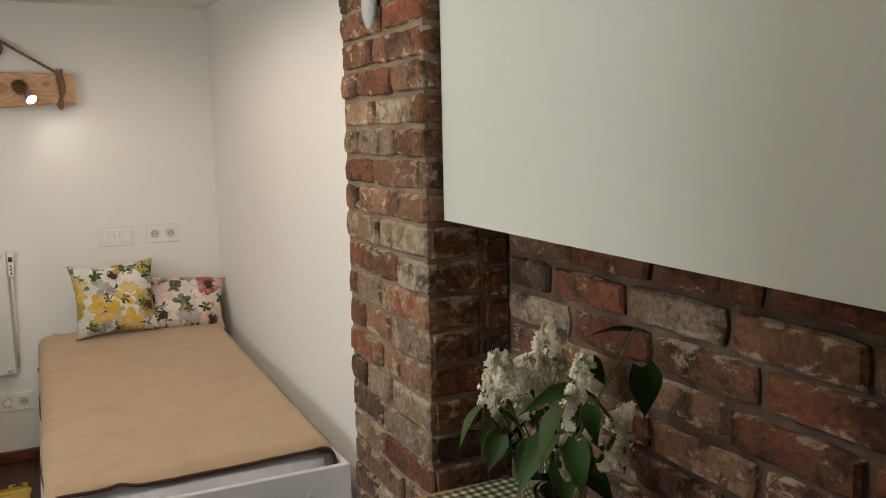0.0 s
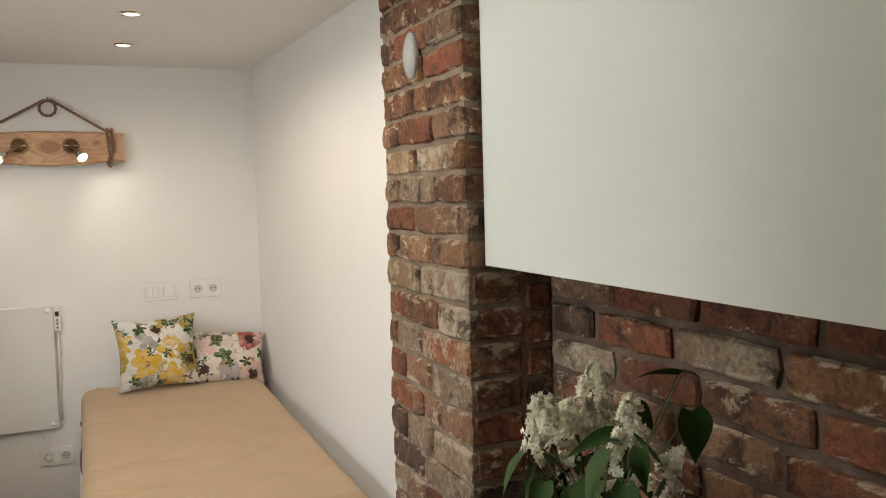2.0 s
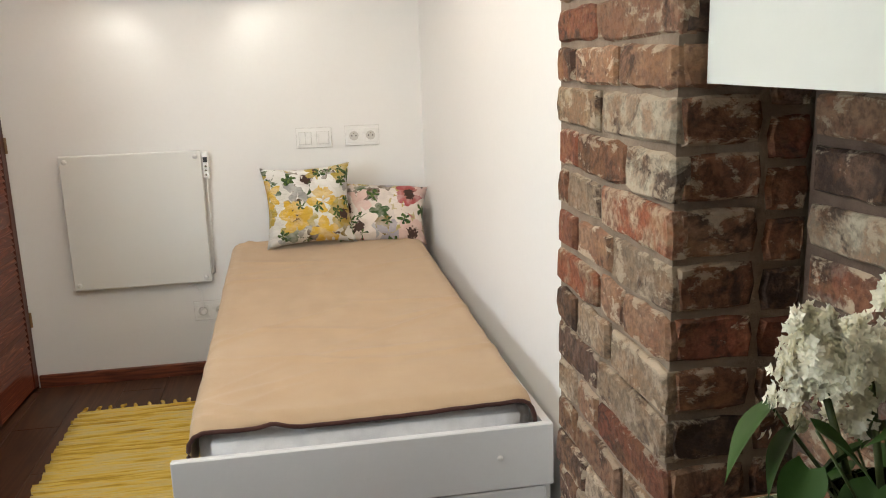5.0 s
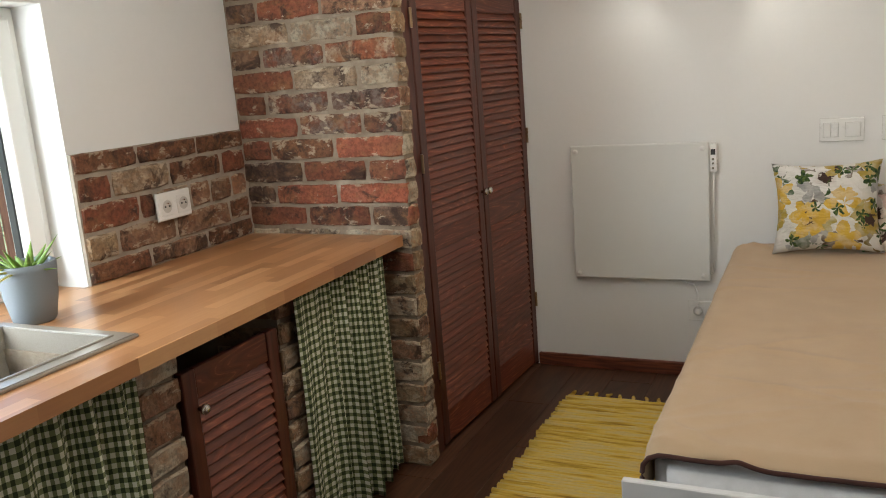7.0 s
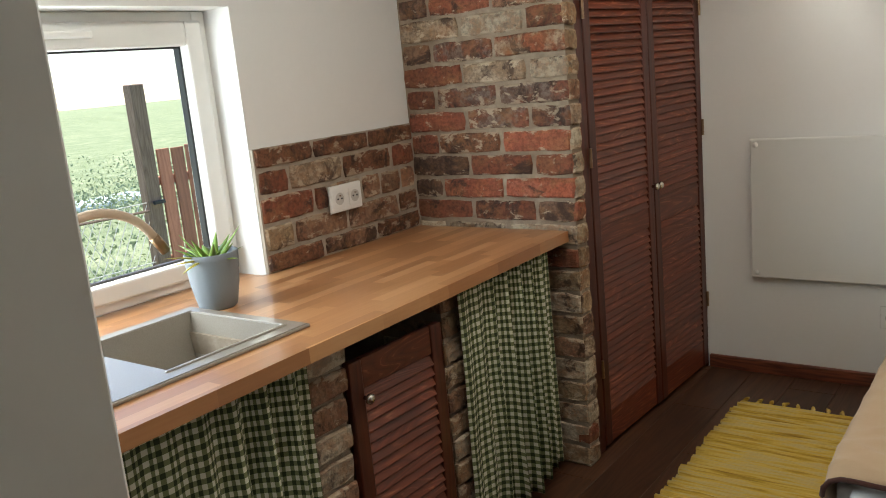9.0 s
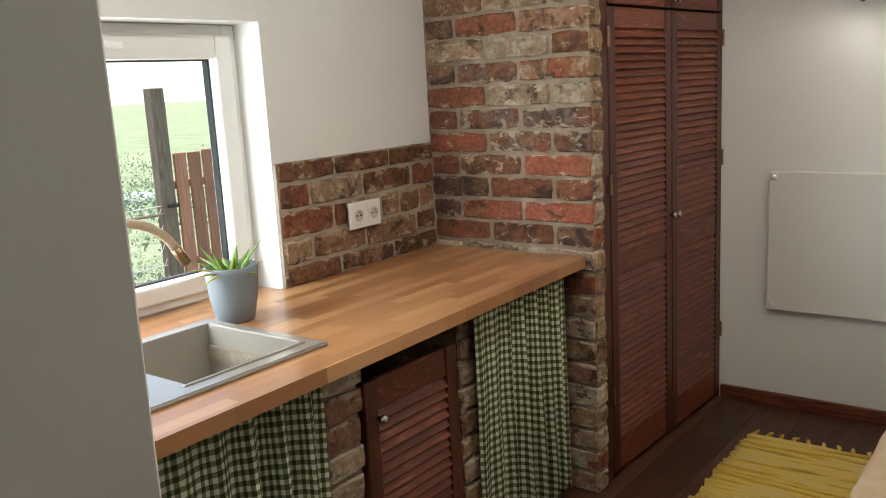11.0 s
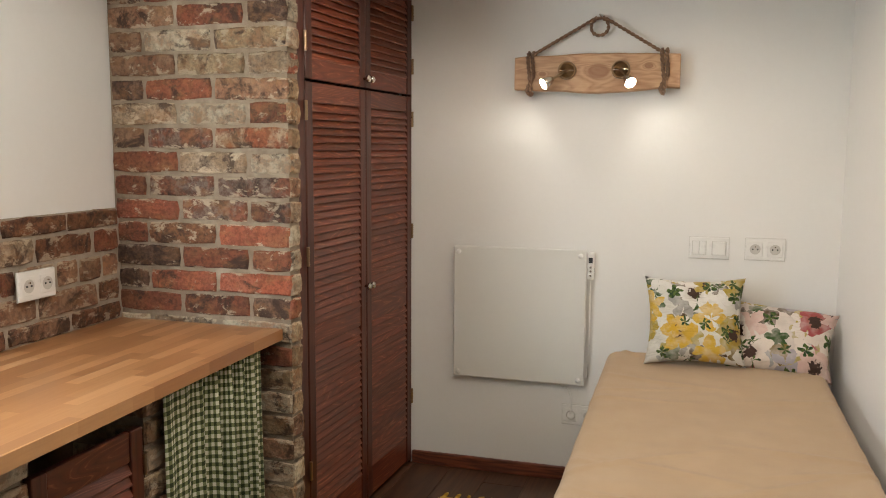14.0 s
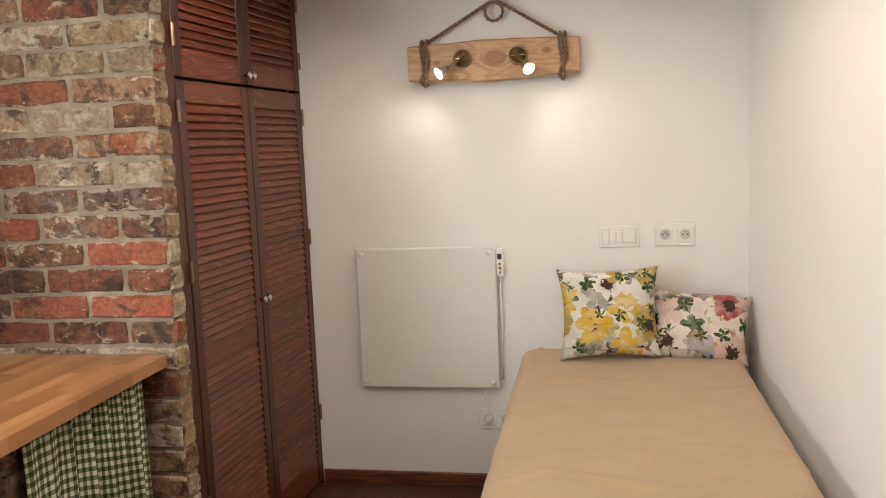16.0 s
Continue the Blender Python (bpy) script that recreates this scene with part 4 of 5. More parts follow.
def louvre_door(name, label, width, z0, z1, mids, pitch, parent=None, stile=0.055, top=0.07, bottom=0.09, knob_y=None, knob_z=None):
    """A louvred door leaf in its own axes: y from 0 to width, faces +x, thickness 0.03."""
    door = new(name)
    if parent:
        door.parent = parent
    if label:
        tagged(door, label, "" if parent else "door")
    T = 0.026
    for a in (0, width - stile):
        part("stile", box(-T, a, z0, 0, a + stile, z1, 0.004, seg=2), LOUVRE_V, door)
    rails = [(z0, z0 + bottom)] + list(mids) + [(z1 - top, z1)]
    for a, b in rails:
        part("rail", box(-T + 0.003, stile, a, -0.004, width - stile, b, 0.003), LOUVRE, door)
    me = None
    for (_, a), (b, _) in zip(rails, rails[1:]):
        nsl = max(1, round((b - a) / pitch))
        step = (b - a) / nsl
        for i in range(nsl):
            if me is None:
                bm = box(-0.0035, stile - 0.004, -pitch * 0.72, 0.0035, width - stile + 0.004, pitch * 0.72, 0.0025)
                o = part("slat", bm, LOUVRE, door)
                me = o.data
            else:
                o = new("slat", me)
                o.parent = door
            o.matrix_basis = pose(-0.012, 0, a + step * (i + 0.5), 0, -26, 0)
    if knob_y is not None:
        o = part("knob", lathe([(0.006, 0), (0.006, 0.012), (0.014, 0.016), (0.015, 0.024), (0.008, 0.030)], 16), CHROME, door, "small nickel knob", True)
        o.matrix_basis = pose(0, knob_y, knob_z, 0, 90, 0)
    return door


ld = louvre_door("louvre_door", "dark mahogany stained louvred cupboard door, slightly ajar", 0.395, 0.03, 0.775, [], 0.030, None, 0.05, 0.085, 0.08, 0.046, 0.668)
ld.matrix_world = pose(-1.128, 2.335, 0, 0, 0, -1.0)
part("hinge", tube([(0.004, 0.395, 0.64), (0.004, 0.395, 0.70)], 0.006, 8), BRONZE, ld)

# ---- closet with louvred doors ----
closet = thing("closet", "tall built-in closet with dark mahogany louvred doors", "closet", (-1.042, 3.575, 0), -2.6)
CW = 1.035
part("side_frame", box(-0.05, -0.052, 0, -0.004, 0.018, CEILING - 0.003, 0.003), LOUVRE_V, closet)
part("side_frame", box(-0.05, CW - 0.005, 0, -0.004, CW + 0.010, CEILING - 0.003, 0.003), LOUVRE_V, closet)
# dark sheet close behind the slats, drawn as the closet's inner shade
part("shade_backing", box(-0.10, 0.018, 0.0, -0.06, CW - 0.006, CEILING - 0.003), DARK, closet)
half = (CW - 0.022) / 2
KN = 0.952
MID0, MID1 = 0.79, 0.875
for k, (a, ky) in enumerate(((0.018, half - 0.018), (0.018 + half + 0.003, 0.018))):
    dl = louvre_door("door", "", half - 0.002, 0.018, 1.757, [(MID0, MID1)], 0.0275, closet, 0.05, 0.072, 0.13, ky, KN)
    dl.matrix_basis = pose(0, a, 0)
    du = louvre_door("door", "", half - 0.002, 1.767, CEILING - 0.01, [], 0.0275, closet, 0.05, 0.07, 0.075, ky, 1.80)
    du.matrix_basis = pose(0, a, 0)
for z in (0.30, 1.10, 1.62, 1.86, 2.1):
    for y in (0.012, CW - 0.002):
        part("hinge", tube([(0.004, y, z), (0.004, y, z + 0.07)], 0.006, 8), BRONZE, closet, "dark bronze hinge")

# ---- bed ----
bed = thing("bed", "white single bed frame against the wall", "bed")
X0, X1, Y0, Y1 = -0.10, 0.862, 2.615, 4.58
part("footboard", box(X0, Y0, 0.325, X1 + 0.02, Y0 + 0.022, 0.502, 0.003), BED_WHITE, bed)
part("drawer_front", box(X0 + 0.025, Y0 + 0.004, 0.03, X1, Y0 + 0.024, 0.320, 0.003), BED_WHITE, bed)
part("screw_cap", lathe([(0.008, 0), (0.008, 0.003), (0.004, 0.005)], 12), PLASTIC, bed).matrix_basis = pose(0.735, Y0, 0.418, 90, 0, 0)
part("side_rail", box(X0 + 0.06, Y0 + 0.024, 0.03, X0 + 0.08, Y1, 0.46, 0.003), BED_WHITE, bed)
bm = bmesh.new()
qv = [bm.verts.new(p) for p in ((X1 - 0.004, Y0 + 0.024, 0.03), (X1 + 0.018, Y0 + 0.024, 0.03), (0.842, Y1, 0.03), (0.822, Y1, 0.03))]
g = bmesh.ops.extrude_face_region(bm, geom=[bm.faces.new(qv)])
bmesh.ops.translate(bm, verts=[v for v in g["geom"] if isinstance(v, bmesh.types.BMVert)], vec=(0, 0, 0.47))
part("side_rail", bm, BED_WHITE, bed)
part("headboard", box(X0 + 0.05, Y1, 0.03, 0.84, Y1 + 0.02, 0.52, 0.003), BED_WHITE, bed)
part("slat_base", box(X0 + 0.02, Y0 + 0.03, 0.28, 0.80, Y1 - 0.01, 0.31), BED_WHITE, bed)


def soft_slab(x0, x1, y0, y1, z0, z1, rad, name, mat, rough_amp, seed, taper=0.0, rise=0.0):
    """A closed, rounded, slightly uneven slab."""
    bm = bmesh.new()
    g = bmesh.ops.create_cube(bm, size=1, matrix=Matrix.Translation(((x0 + x1) / 2, (y0 + y1) / 2, (z0 + z1) / 2)) @ Matrix.Diagonal((x1 - x0, y1 - y0, z1 - z0, 1)))
    bmesh.ops.bevel(bm, geom=bm.edges[:], offset=rad, segments=4, affect="EDGES")
    bmesh.ops.subdivide_edges(bm, edges=[e for e in bm.edges if e.calc_length() > 0.3], cuts=14, use_grid_fill=True)
    for v in bm.verts:
        n_ = noise.noise((v.co.x * 3, v.co.y * 3, seed)) + 0.5 * noise.noise((v.co.x * 8, v.co.y * 8, seed + 3))
        v.co.z += rough_amp * n_
        v.co.x += rough_amp * 0.6 * noise.noise((v.co.y * 6, v.co.z * 6, seed + 5))
        if v.co.z > (z0 + z1) / 2:
            v.co.z += rise * (v.co.y - y0) / (y1 - y0)
        if taper:
            v.co.x -= taper * (v.co.y - y0) * (1 if v.co.x > (x0 + x1) / 2 else 0)
    return bm


mattress = link("mattress", soft_slab(X0 + 0.066, X1 - 0.03, Y0 + 0.030, Y1 - 0.005, 0.312, 0.560, 0.034, "mattress", SHEET, 0.004, 2, taper=0.018, rise=0.085), SHEET, None, True)
part("piping", tube([(X0 + 0.09, Y0 + 0.044, 0.36), (0.3, Y0 + 0.041, 0.36), (X1 - 0.06, Y0 + 0.044, 0.36)], 0.005, 8), SHEET, mattress, smooth=True)
tagged(mattress, "mattress in a creased white sheet on the bed", "mattress")

# blanket: a sheet over the mattress, hanging a little over the foot and the open side
bm = bmesh.new()
NX, NY = 80, 150
bx0, bx1, by0, by1 = X0 + 0.046, X1 - 0.02, Y0 + 0.035, Y1 - 0.075
grid = []
foot_edge, side_edge = [], []
cr = random.Random(31)
CREASES = [(cr.uniform(by0, by1), cr.uniform(bx0, bx1), cr.uniform(-0.9, 0.9), cr.uniform(0.004, 0.009), cr.uniform(0.008, 0.018)) for _ in range(22)]
for j in range(NY + 1):
    v = j / NY
    line = []
    for i in range(NX + 1):
        u = i / NX
        y = by0 + (by1 - by0) * v
        taper = 0.018 * (y - by0)
        top = 0.580 + 0.076 * v
        # cross section: hangs on the open side, tucked at the wall
        s = u * 1.24 - 0.16
        if s < 0:
            x = bx0 - 0.004 + 0.010 * math.sin(v * 17) * -s * 4
            z = top - 0.045 + (s + 0.045) * 0.80
            if s > -0.045:
                a = (s + 0.045) / 0.045 * math.pi / 2
                x = bx0 + 0.045 - 0.045 * math.cos(a) - 0.004
                z = top - 0.045 + 0.045 * math.sin(a)
        elif s > 1:
            a = min((s - 1) / 0.08, 1) * math.pi / 2
            x = bx1 - taper - 0.05 + 0.05 * math.sin(a)
            z = top - 0.05 + 0.05 * math.cos(a) - 0.03 * max(0, (s - 1) / 0.08 - 0.5)
        else:
            x = bx0 + 0.045 + (bx1 - taper - 0.05 - bx0 - 0.045) * s
            z = top
        # rounds off and drops at the foot
        if v < 0.035:
            d = 1 - v / 0.035
            z -= 0.026 * d * d
            y += 0.012 * (1 - (1 - d) ** 2) - 0.012
        z += 0.007 * noise.noise((x * 3, y * 2.2, 1)) + 0.0035 * noise.noise((x * 6, y * 14, 5)) * (0.4 + 0.6 * (1 - v)) + 0.0018 * noise.noise((x * 17, y * 9, 8))
        for cy, cx, sl, amp, wid in CREASES:
            d = (y - cy) - sl * (x - cx)
            z += amp * math.exp(-(d / wid) ** 2) * math.exp(-((x - cx) / 0.22) ** 2)
        if v < 0.2:
            z += 0.006 * math.sin(u * 7.0 + 0.6) * (1 - v / 0.2)
        # the head end's open corner is rounded
        if v > 0.9 and s < 0.12:
            y -= 0.10 * ((0.12 - s) / 0.28) ** 2 * (v - 0.9) / 0.1
        x += 0.004 * noise.noise((y * 7, z * 5, 2))
        line.append(bm.verts.new((x, y, z)))
    grid.append(line)
for j in range(NY):
    for i in range(NX):
        bm.faces.new((grid[j][i], grid[j][i + 1], grid[j + 1][i + 1], grid[j + 1][i]))
foot_edge = [v.co.copy() for v in grid[0]]
side_edge = [row[0].co.copy() for row in grid]
blanket = link("blanket", bm, BLANKET, None, True)
md = blanket.modifiers.new("thick", "SOLIDIFY")
md.thickness, md.offset = 0.006, -1
tagged(blanket, "tan fleece blanket with dark brown edging spread over the bed", "blanket")
part("binding", tube(foot_edge, 0.0062, 8), BINDING, blanket, "dark brown bound edge", True)
part("binding", tube(side_edge, 0.0055, 8), BINDING, blanket, "dark brown bound edge", True)


def pillow(name, label, size, mat, at, lean, turn, roll, seed, plump=0.09):
    bm = bmesh.new()
    uv = bm.loops.layers.uv.new("UVMap")
    N = 26
    w, h = size
    sides = []
    for sgn in (1, -1):
        g = []
        for j in range(N + 1):
            line = []
            for i in range(N + 1):
                u, v = i / N * 2 - 1, j / N * 2 - 1
                k = max(0, (1 - abs(u) ** 2.6)) ** 0.5 * max(0, (1 - abs(v) ** 2.6)) ** 0.5
                pinch = 1 - 0.12 * (1 - v * v) * abs(u) ** 3
                pinch2 = 1 - 0.11 * (1 - u * u) * abs(v) ** 3
                d = sgn * plump * k * (1 + 0.16 * noise.noise((u * 2, v * 2, seed)) + 0.10 * noise.noise((u * 5, v * 5, seed))) + 0.008 * noise.noise((u * 3, v * 3, seed + 7))
                line.append(bm.verts.new((u * w / 2 * pinch, -d, v * h / 2 * pinch2)))
            g.append(line)
        sides.append(g)
        for j in range(N):
            for i in range(N):
                f = bm.faces.new((g[j][i], g[j][i + 1], g[j + 1][i + 1], g[j + 1][i]))
                for lp, (ii, jj) in zip(f.loops, ((i, j), (i + 1, j), (i + 1, j + 1), (i, j + 1))):
                    lp[uv].uv = (ii / N * w / 0.4, jj / N * h / 0.4)
    bmesh.ops.remove_doubles(bm, verts=bm.verts, dist=0.0012)
    ob = link(name, bm, mat, None, True)
    ob.matrix_world = pose(*at, lean, roll, turn)
    return tagged(ob, label, "pillow", "pillows on the bed")


pillow("pillow", "square cushion with yellow and grey watercolour flowers leaning on the wall", (0.40, 0.365), FLORAL_YELLOW, (0.300, 4.40, 0.826), -17, 3, -1, 2)
pillow("pillow", "white and pink flowered cushion lying against the wall", (0.40, 0.30), FLORAL_PINK, (0.645, 4.455, 0.757), -34, -6, 5, 6, 0.085)

# ---- rug ----
rug = thing("rug", "yellow woven rag rug with a knotted fringe on the floor", "rug")
bm = bmesh.new()
ry0, ry1, rx0, rx1 = 2.95, 4.245, -0.735, -0.14
nst = 58
rr = random.Random(7)
for i in range(nst):
    a = ry0 + (ry1 - ry0) * i / nst
    b = ry0 + (ry1 - ry0) * (i + 1) / nst
    e0, e1 = rr.uniform(-0.012, 0.010), rr.uniform(-0.012, 0.010)
    seg = 10
    prev = None
    for k in range(seg + 1):
        xx = rx0 + e0 + (rx1 + e1 - rx0 - e0) * k / seg
        wob = 0.008 * noise.noise((xx * 7, i * 0.35, 3)) + 0.004 * noise.noise((xx * 19, i * 0.7, 5))
        ring = [bm.verts.new(p) for p in ((xx, a + wob, 0.002), (xx, a + wob + 0.002, 0.010), (xx, (a + b) / 2 + wob, 0.0145 + 0.006 * noise.noise((xx * 20, i * 3.7, 9))), (xx, b + wob - 0.002, 0.010), (xx, b + wob, 0.002))]
        if prev:
            for m in range(4):
                bm.faces.new((prev[m], prev[m + 1], ring[m + 1], ring[m]))
        else:
            bm.faces.new(ring)
        prev = ring
    bm.faces.new(prev)
part("weave", bm, RUG, rug, smooth=True)
for i in range(11):
    xx = rx0 + 0.012 + i * 0.056
    p0 = (xx, ry1 - 0.005, 0.008)
    p1 = (xx + rr.uniform(-0.01, 0.01), ry1 + 0.018, 0.010)
    p2 = (xx + rr.uniform(-0.018, 0.018), ry1 + 0.045, 0.007)
    part("tassel", tube([p0, p1, p2], [0.005, 0.009, 0.004], 7), RUG, rug, smooth=True)

# ---- on the back wall ----
heater = thing("heating_panel", "flat white wall-mounted heating panel with a thermostat", "heater")
part("panel", box(-0.778, 4.575, 0.462, -0.165, 4.592, 1.078, 0.006, seg=2), ENAMEL, heater)
for hx in (-0.752, -0.192):
    for hz in (0.487, 1.052):
        o = part("standoff", lathe([(0.011, 0), (0.011, 0.004), (0.006, 0.008)], 16), PLASTIC, heater, "round white cap", True)
        o.matrix_basis = pose(hx, 4.575, hz, 90, 0, 0)
        part("spacer", tube([(hx, 4.592, hz), (hx, BACK, hz)], 0.008, 10), PLASTIC, heater)
therm = part("thermostat", box(-0.163, 4.582, 0.948, -0.135, BACK, 1.068, 0.005, seg=2), PLASTIC, heater)
part("display", box(-0.158, 4.5805, 1.022, -0.140, 4.584, 1.046), BLACK, therm, "dark display")
for z in (0.965, 0.985, 1.003):
    o = part("button", lathe([(0.005, 0), (0.005, 0.002)], 10), CHROME, therm)
    o.matrix_basis = pose(-0.149, 4.582, z, 90, 0, 0)
pts = [(-0.30, 4.60, 0.465), (-0.27, 4.602, 0.445), (-0.24, 4.604, 0.438), (-0.225, 4.600, 0.40), (-0.222, 4.585, 0.35), (-0.222, 4.590, 0.315)]
part("cable", tube(pts, 0.004, 8), PLASTIC, heater, smooth=True)
part("cable", tube([(-0.149, 4.60, 0.95), (-0.150, 4.602, 0.7), (-0.152, 4.602, 0.50), (-0.24, 4.603, 0.452)], 0.003, 8), PLASTIC, heater, smooth=True)
plug = part("plug", lathe([(0.0165, 0), (0.0165, 0.012), (0.010, 0.018)], 16), PLASTIC, heater)
plug.matrix_basis = pose(-0.222, 4.604, 0.315, 90, 0, 0)


def wall_plate(name, label, category, at, turn, kinds, w=0.08):
    """A row of square plates in its own axes: face towards -y."""
    n_ = len(kinds)
    t = thing(name, label, category, at, turn)
    # grey sheet slightly wider than the plate, drawn as its shadow line
    part("shade_backing", box(-0.0012, -0.003, -0.0022, w * n_ + 0.0012, 0, 0.0932), PLATE_SHADE, t, "grey rim drawn as the plate's shadow line")
    part("plate", box(0, -0.009, 0, w * n_, 0, 0.092, 0.003, seg=2), PLASTIC, t)
    for i, k in enumerate(kinds):
        cx = w * (i + 0.5)
        if k == "socket":
            part("socket_face", box(cx - 0.030, -0.012, 0.015, cx + 0.030, -0.008, 0.077, 0.002), PLASTIC, t)
            o = part("socket_well", lathe([(0.0195, 0.0), (0.0215, 0.0012), (0.0195, 0.0016), (0.018, 0.0002)], 24), PLATE_SHADE, t)
            o.matrix_basis = pose(cx, -0.012, 0.046, 90, 0, 0)
            for dx in (-0.0095, 0.0095):
                o = part("pin_hole", lathe([(0.0032, 0), (0.0032, 0.002)], 10), BLACK, t)
                o.matrix_basis = pose(cx + dx, -0.0128, 0.046, 90, 0, 0)
            o = part("earth_pin", lathe([(0.0026, 0), (0.0026, 0.006)], 10), CHROME, t)
            o.matrix_basis = pose(cx, -0.0128, 0.057, 90, 0, 0)
        else:
            # grey sheet slightly wider than the rocker, for shade in its gap
            part("rocker_shade", box(cx - 0.0292, -0.0098, 0.0168, cx + 0.0292, -0.008, 0.0752), PLATE_SHADE, t, "grey sheet drawn as shade round the rocker")
            halves = 2 if k == "double" else 1
            for h in range(halves):
                a = cx - 0.028 + 0.056 * h / halves
                b = part("rocker", box(a + 0.0008, -0.0155, 0.018, a + 0.056 / halves - 0.0008, -0.008, 0.074, 0.002), PLASTIC, t)
    return t


wall_plate("light_switch", "white double light switch on the wall above the bed", "light switch", (0.267, BACK, 1.060), 0, ("double", "single"), 0.081)
wall_plate("wall_socket", "white double wall socket above the bed", "socket", (0.494, BACK, 1.062), 0, ("socket", "socket"), 0.0785)
wall_plate("wall_socket", "white double wall socket near the floor below the heater", "socket", (-0.265, BACK, 0.268), 0, ("socket", "socket"), 0.08)
wall_plate("wall_socket", "white double wall socket in the brick splashback", "socket", (LEFT + 0.031, 2.93, 1.043), 90, ("socket", "socket"), 0.079)

# rustic lamp
lamp = thing("wall_lamp", "rustic wooden slab wall lamp hung on rope with two lit spots", "wall lamp")
bm = bmesh.new()
NL = 40
loops = []
for i in range(NL + 1):
    u = i / NL
    xx = -0.497 + 0.70 * u
    zt = 1.918 + 0.010 * math.sin(u * 3.1) + 0.004 * noise.noise((u * 6, 1, 0))
    zb = 1.778 - 0.016 * math.sin(u * 3.1) ** 2 - 0.006 * noise.noise((u * 5, 4, 0))
    loops.append([bm.verts.new(p) for p in ((xx, 4.545, zb + 0.006), (xx, 4.545, zt - 0.006), (xx, 4.551, zt), (xx, 4.596, zt), (xx, 4.596, zb), (xx, 4.551, zb))])
for a, b in zip(loops, loops[1:]):
    for k in range(6):
        bm.faces.new((a[k], a[(k + 1) % 6], b[(k + 1) % 6], b[k]))
bm.faces.new(loops[0])
bm.faces.new(loops[-1])
part("slab", bm, BEAM_WOOD, lamp, "oiled light wood slab with a wavy edge")


def twisted(points, r=0.0075, turns=60):
    """Two strands laid round a line."""
    bm = bmesh.new()
    P = [Vector(p) for p in points]
    fine = []
    for a, b in zip(P, P[1:]):
        m = max(2, int((b - a).length / 0.006))
        fine += [a.lerp(b, i / m) for i in range(m)]
    fine.append(P[-1])
    for ph in (0, math.pi):
        pts_ = []
        for i, p in enumerate(fine):
            d = (fine[min(i + 1, len(fine) - 1)] - fine[max(i - 1, 0)]).normalized()
            s = d.cross(Vector((0, 1, 0.01))).normalized()
            w = s.cross(d)
            a = i * 0.9 + ph
            pts_.append(p + (s * math.cos(a) + w * math.sin(a)) * r * 0.5)
        tube(pts_, r * 0.62, 6, bm)
    return bm


LCX = -0.137
ring = [(LCX + 0.037 * math.sin(2 * math.pi * i / 20), 4.585, 2.043 + 0.037 * math.cos(2 * math.pi * i / 20)) for i in range(21)]
part("rope_ring", twisted(ring), ROPE, lamp, smooth=True)
part("rope", twisted([(LCX - 0.012, 4.585, 2.083), (LCX - 0.05, 4.585, 2.062), (-0.425, 4.57, 1.928)]), ROPE, lamp, smooth=True)
part("rope", twisted([(LCX + 0.012, 4.585, 2.083), (LCX + 0.05, 4.585, 2.062), (0.128, 4.57, 1.928)]), ROPE, lamp, smooth=True)
for xx in (-0.430, 0.135):
    for dx in (-0.008, 0.012):
        loop = [(xx + dx, 4.60, 1.93), (xx + dx, 4.56, 1.938), (xx + dx, 4.536, 1.915), (xx + dx + 0.008, 4.534, 1.84), (xx + dx * -1, 4.536, 1.775), (xx, 4.565, 1.757), (xx, 4.60, 1.765)]
        part("rope_binding", twisted(loop, 0.009), ROPE, lamp, smooth=True)
part("nail", tube([(LCX, BACK, 2.088), (LCX, 4.575, 2.093)], 0.004, 8), CHROME, lamp)
for cx, tx in ((-0.268, -0.350), (-0.040, 0.005)):
    o = part("spot_base", lathe([(0.030, 0.002), (0.032, 0.012), (0.037, 0.014), (0.039, 0.010), (0.040, 0.0), (0.030, 0.0)], 32), BRONZE, lamp, "round bronze base ring", True)
    o.matrix_basis = pose(cx, 4.545, 1.858, 90, 0, 0)
    o = part("base_plate", lathe([(0.031, 0), (0.031, 0.003), (0.012, 0.003), (0.010, 0.012)], 24), BRONZE, lamp, "dark bronze plate", True)
    o.matrix_basis = pose(cx, 4.545, 1.858, 90, 0, 0)
    part("bar", box(cx - 0.032, 4.533, 1.855, cx + 0.032, 4.539, 1.861, 0.002), CHROME, lamp)
    p0, p1 = Vector((cx, 4.535, 1.858)), Vector((tx, 4.470, 1.800))
    d = (p1 - p0).normalized()
    part("arm", tube([p0, p0.lerp(p1, 0.6)], 0.006, 10), BRONZE, lamp, smooth=True)
    turn = d.to_track_quat("Z", "Y").to_matrix().to_4x4()
    o = part("spot_shade", lathe([(0.012, -0.040), (0.018, -0.028), (0.023, -0.005), (0.026, 0.008), (0.0245, 0.008), (0.020, -0.004), (0.012, -0.03)], 24), CHROME, lamp, "nickel spot head", True)
    o.matrix_basis = Matrix.Translation(p1) @ turn
    o = part("bulb", lathe([(0.008, -0.02), (0.0235, 0.002), (0.023, 0.009), (0.012, 0.012)], 20), GLOW, lamp, "glowing lamp face", True)
    o.matrix_basis = Matrix.Translation(p1) @ turn
for tx, wall, watts in ((-0.350, (-0.78, 4.56, 0.95), 0.62), (0.005, (0.50, 4.56, 0.95), 0.56)):
    s = Vector((tx, 4.470, 1.800))
    d = (Vector(wall) - s).normalized()
    spot("wall_lamp_beam", s + d * 0.03 + Vector((0, -0.02, 0)), wall, watts, 118, 0.8, NEUTRAL, 0.02)

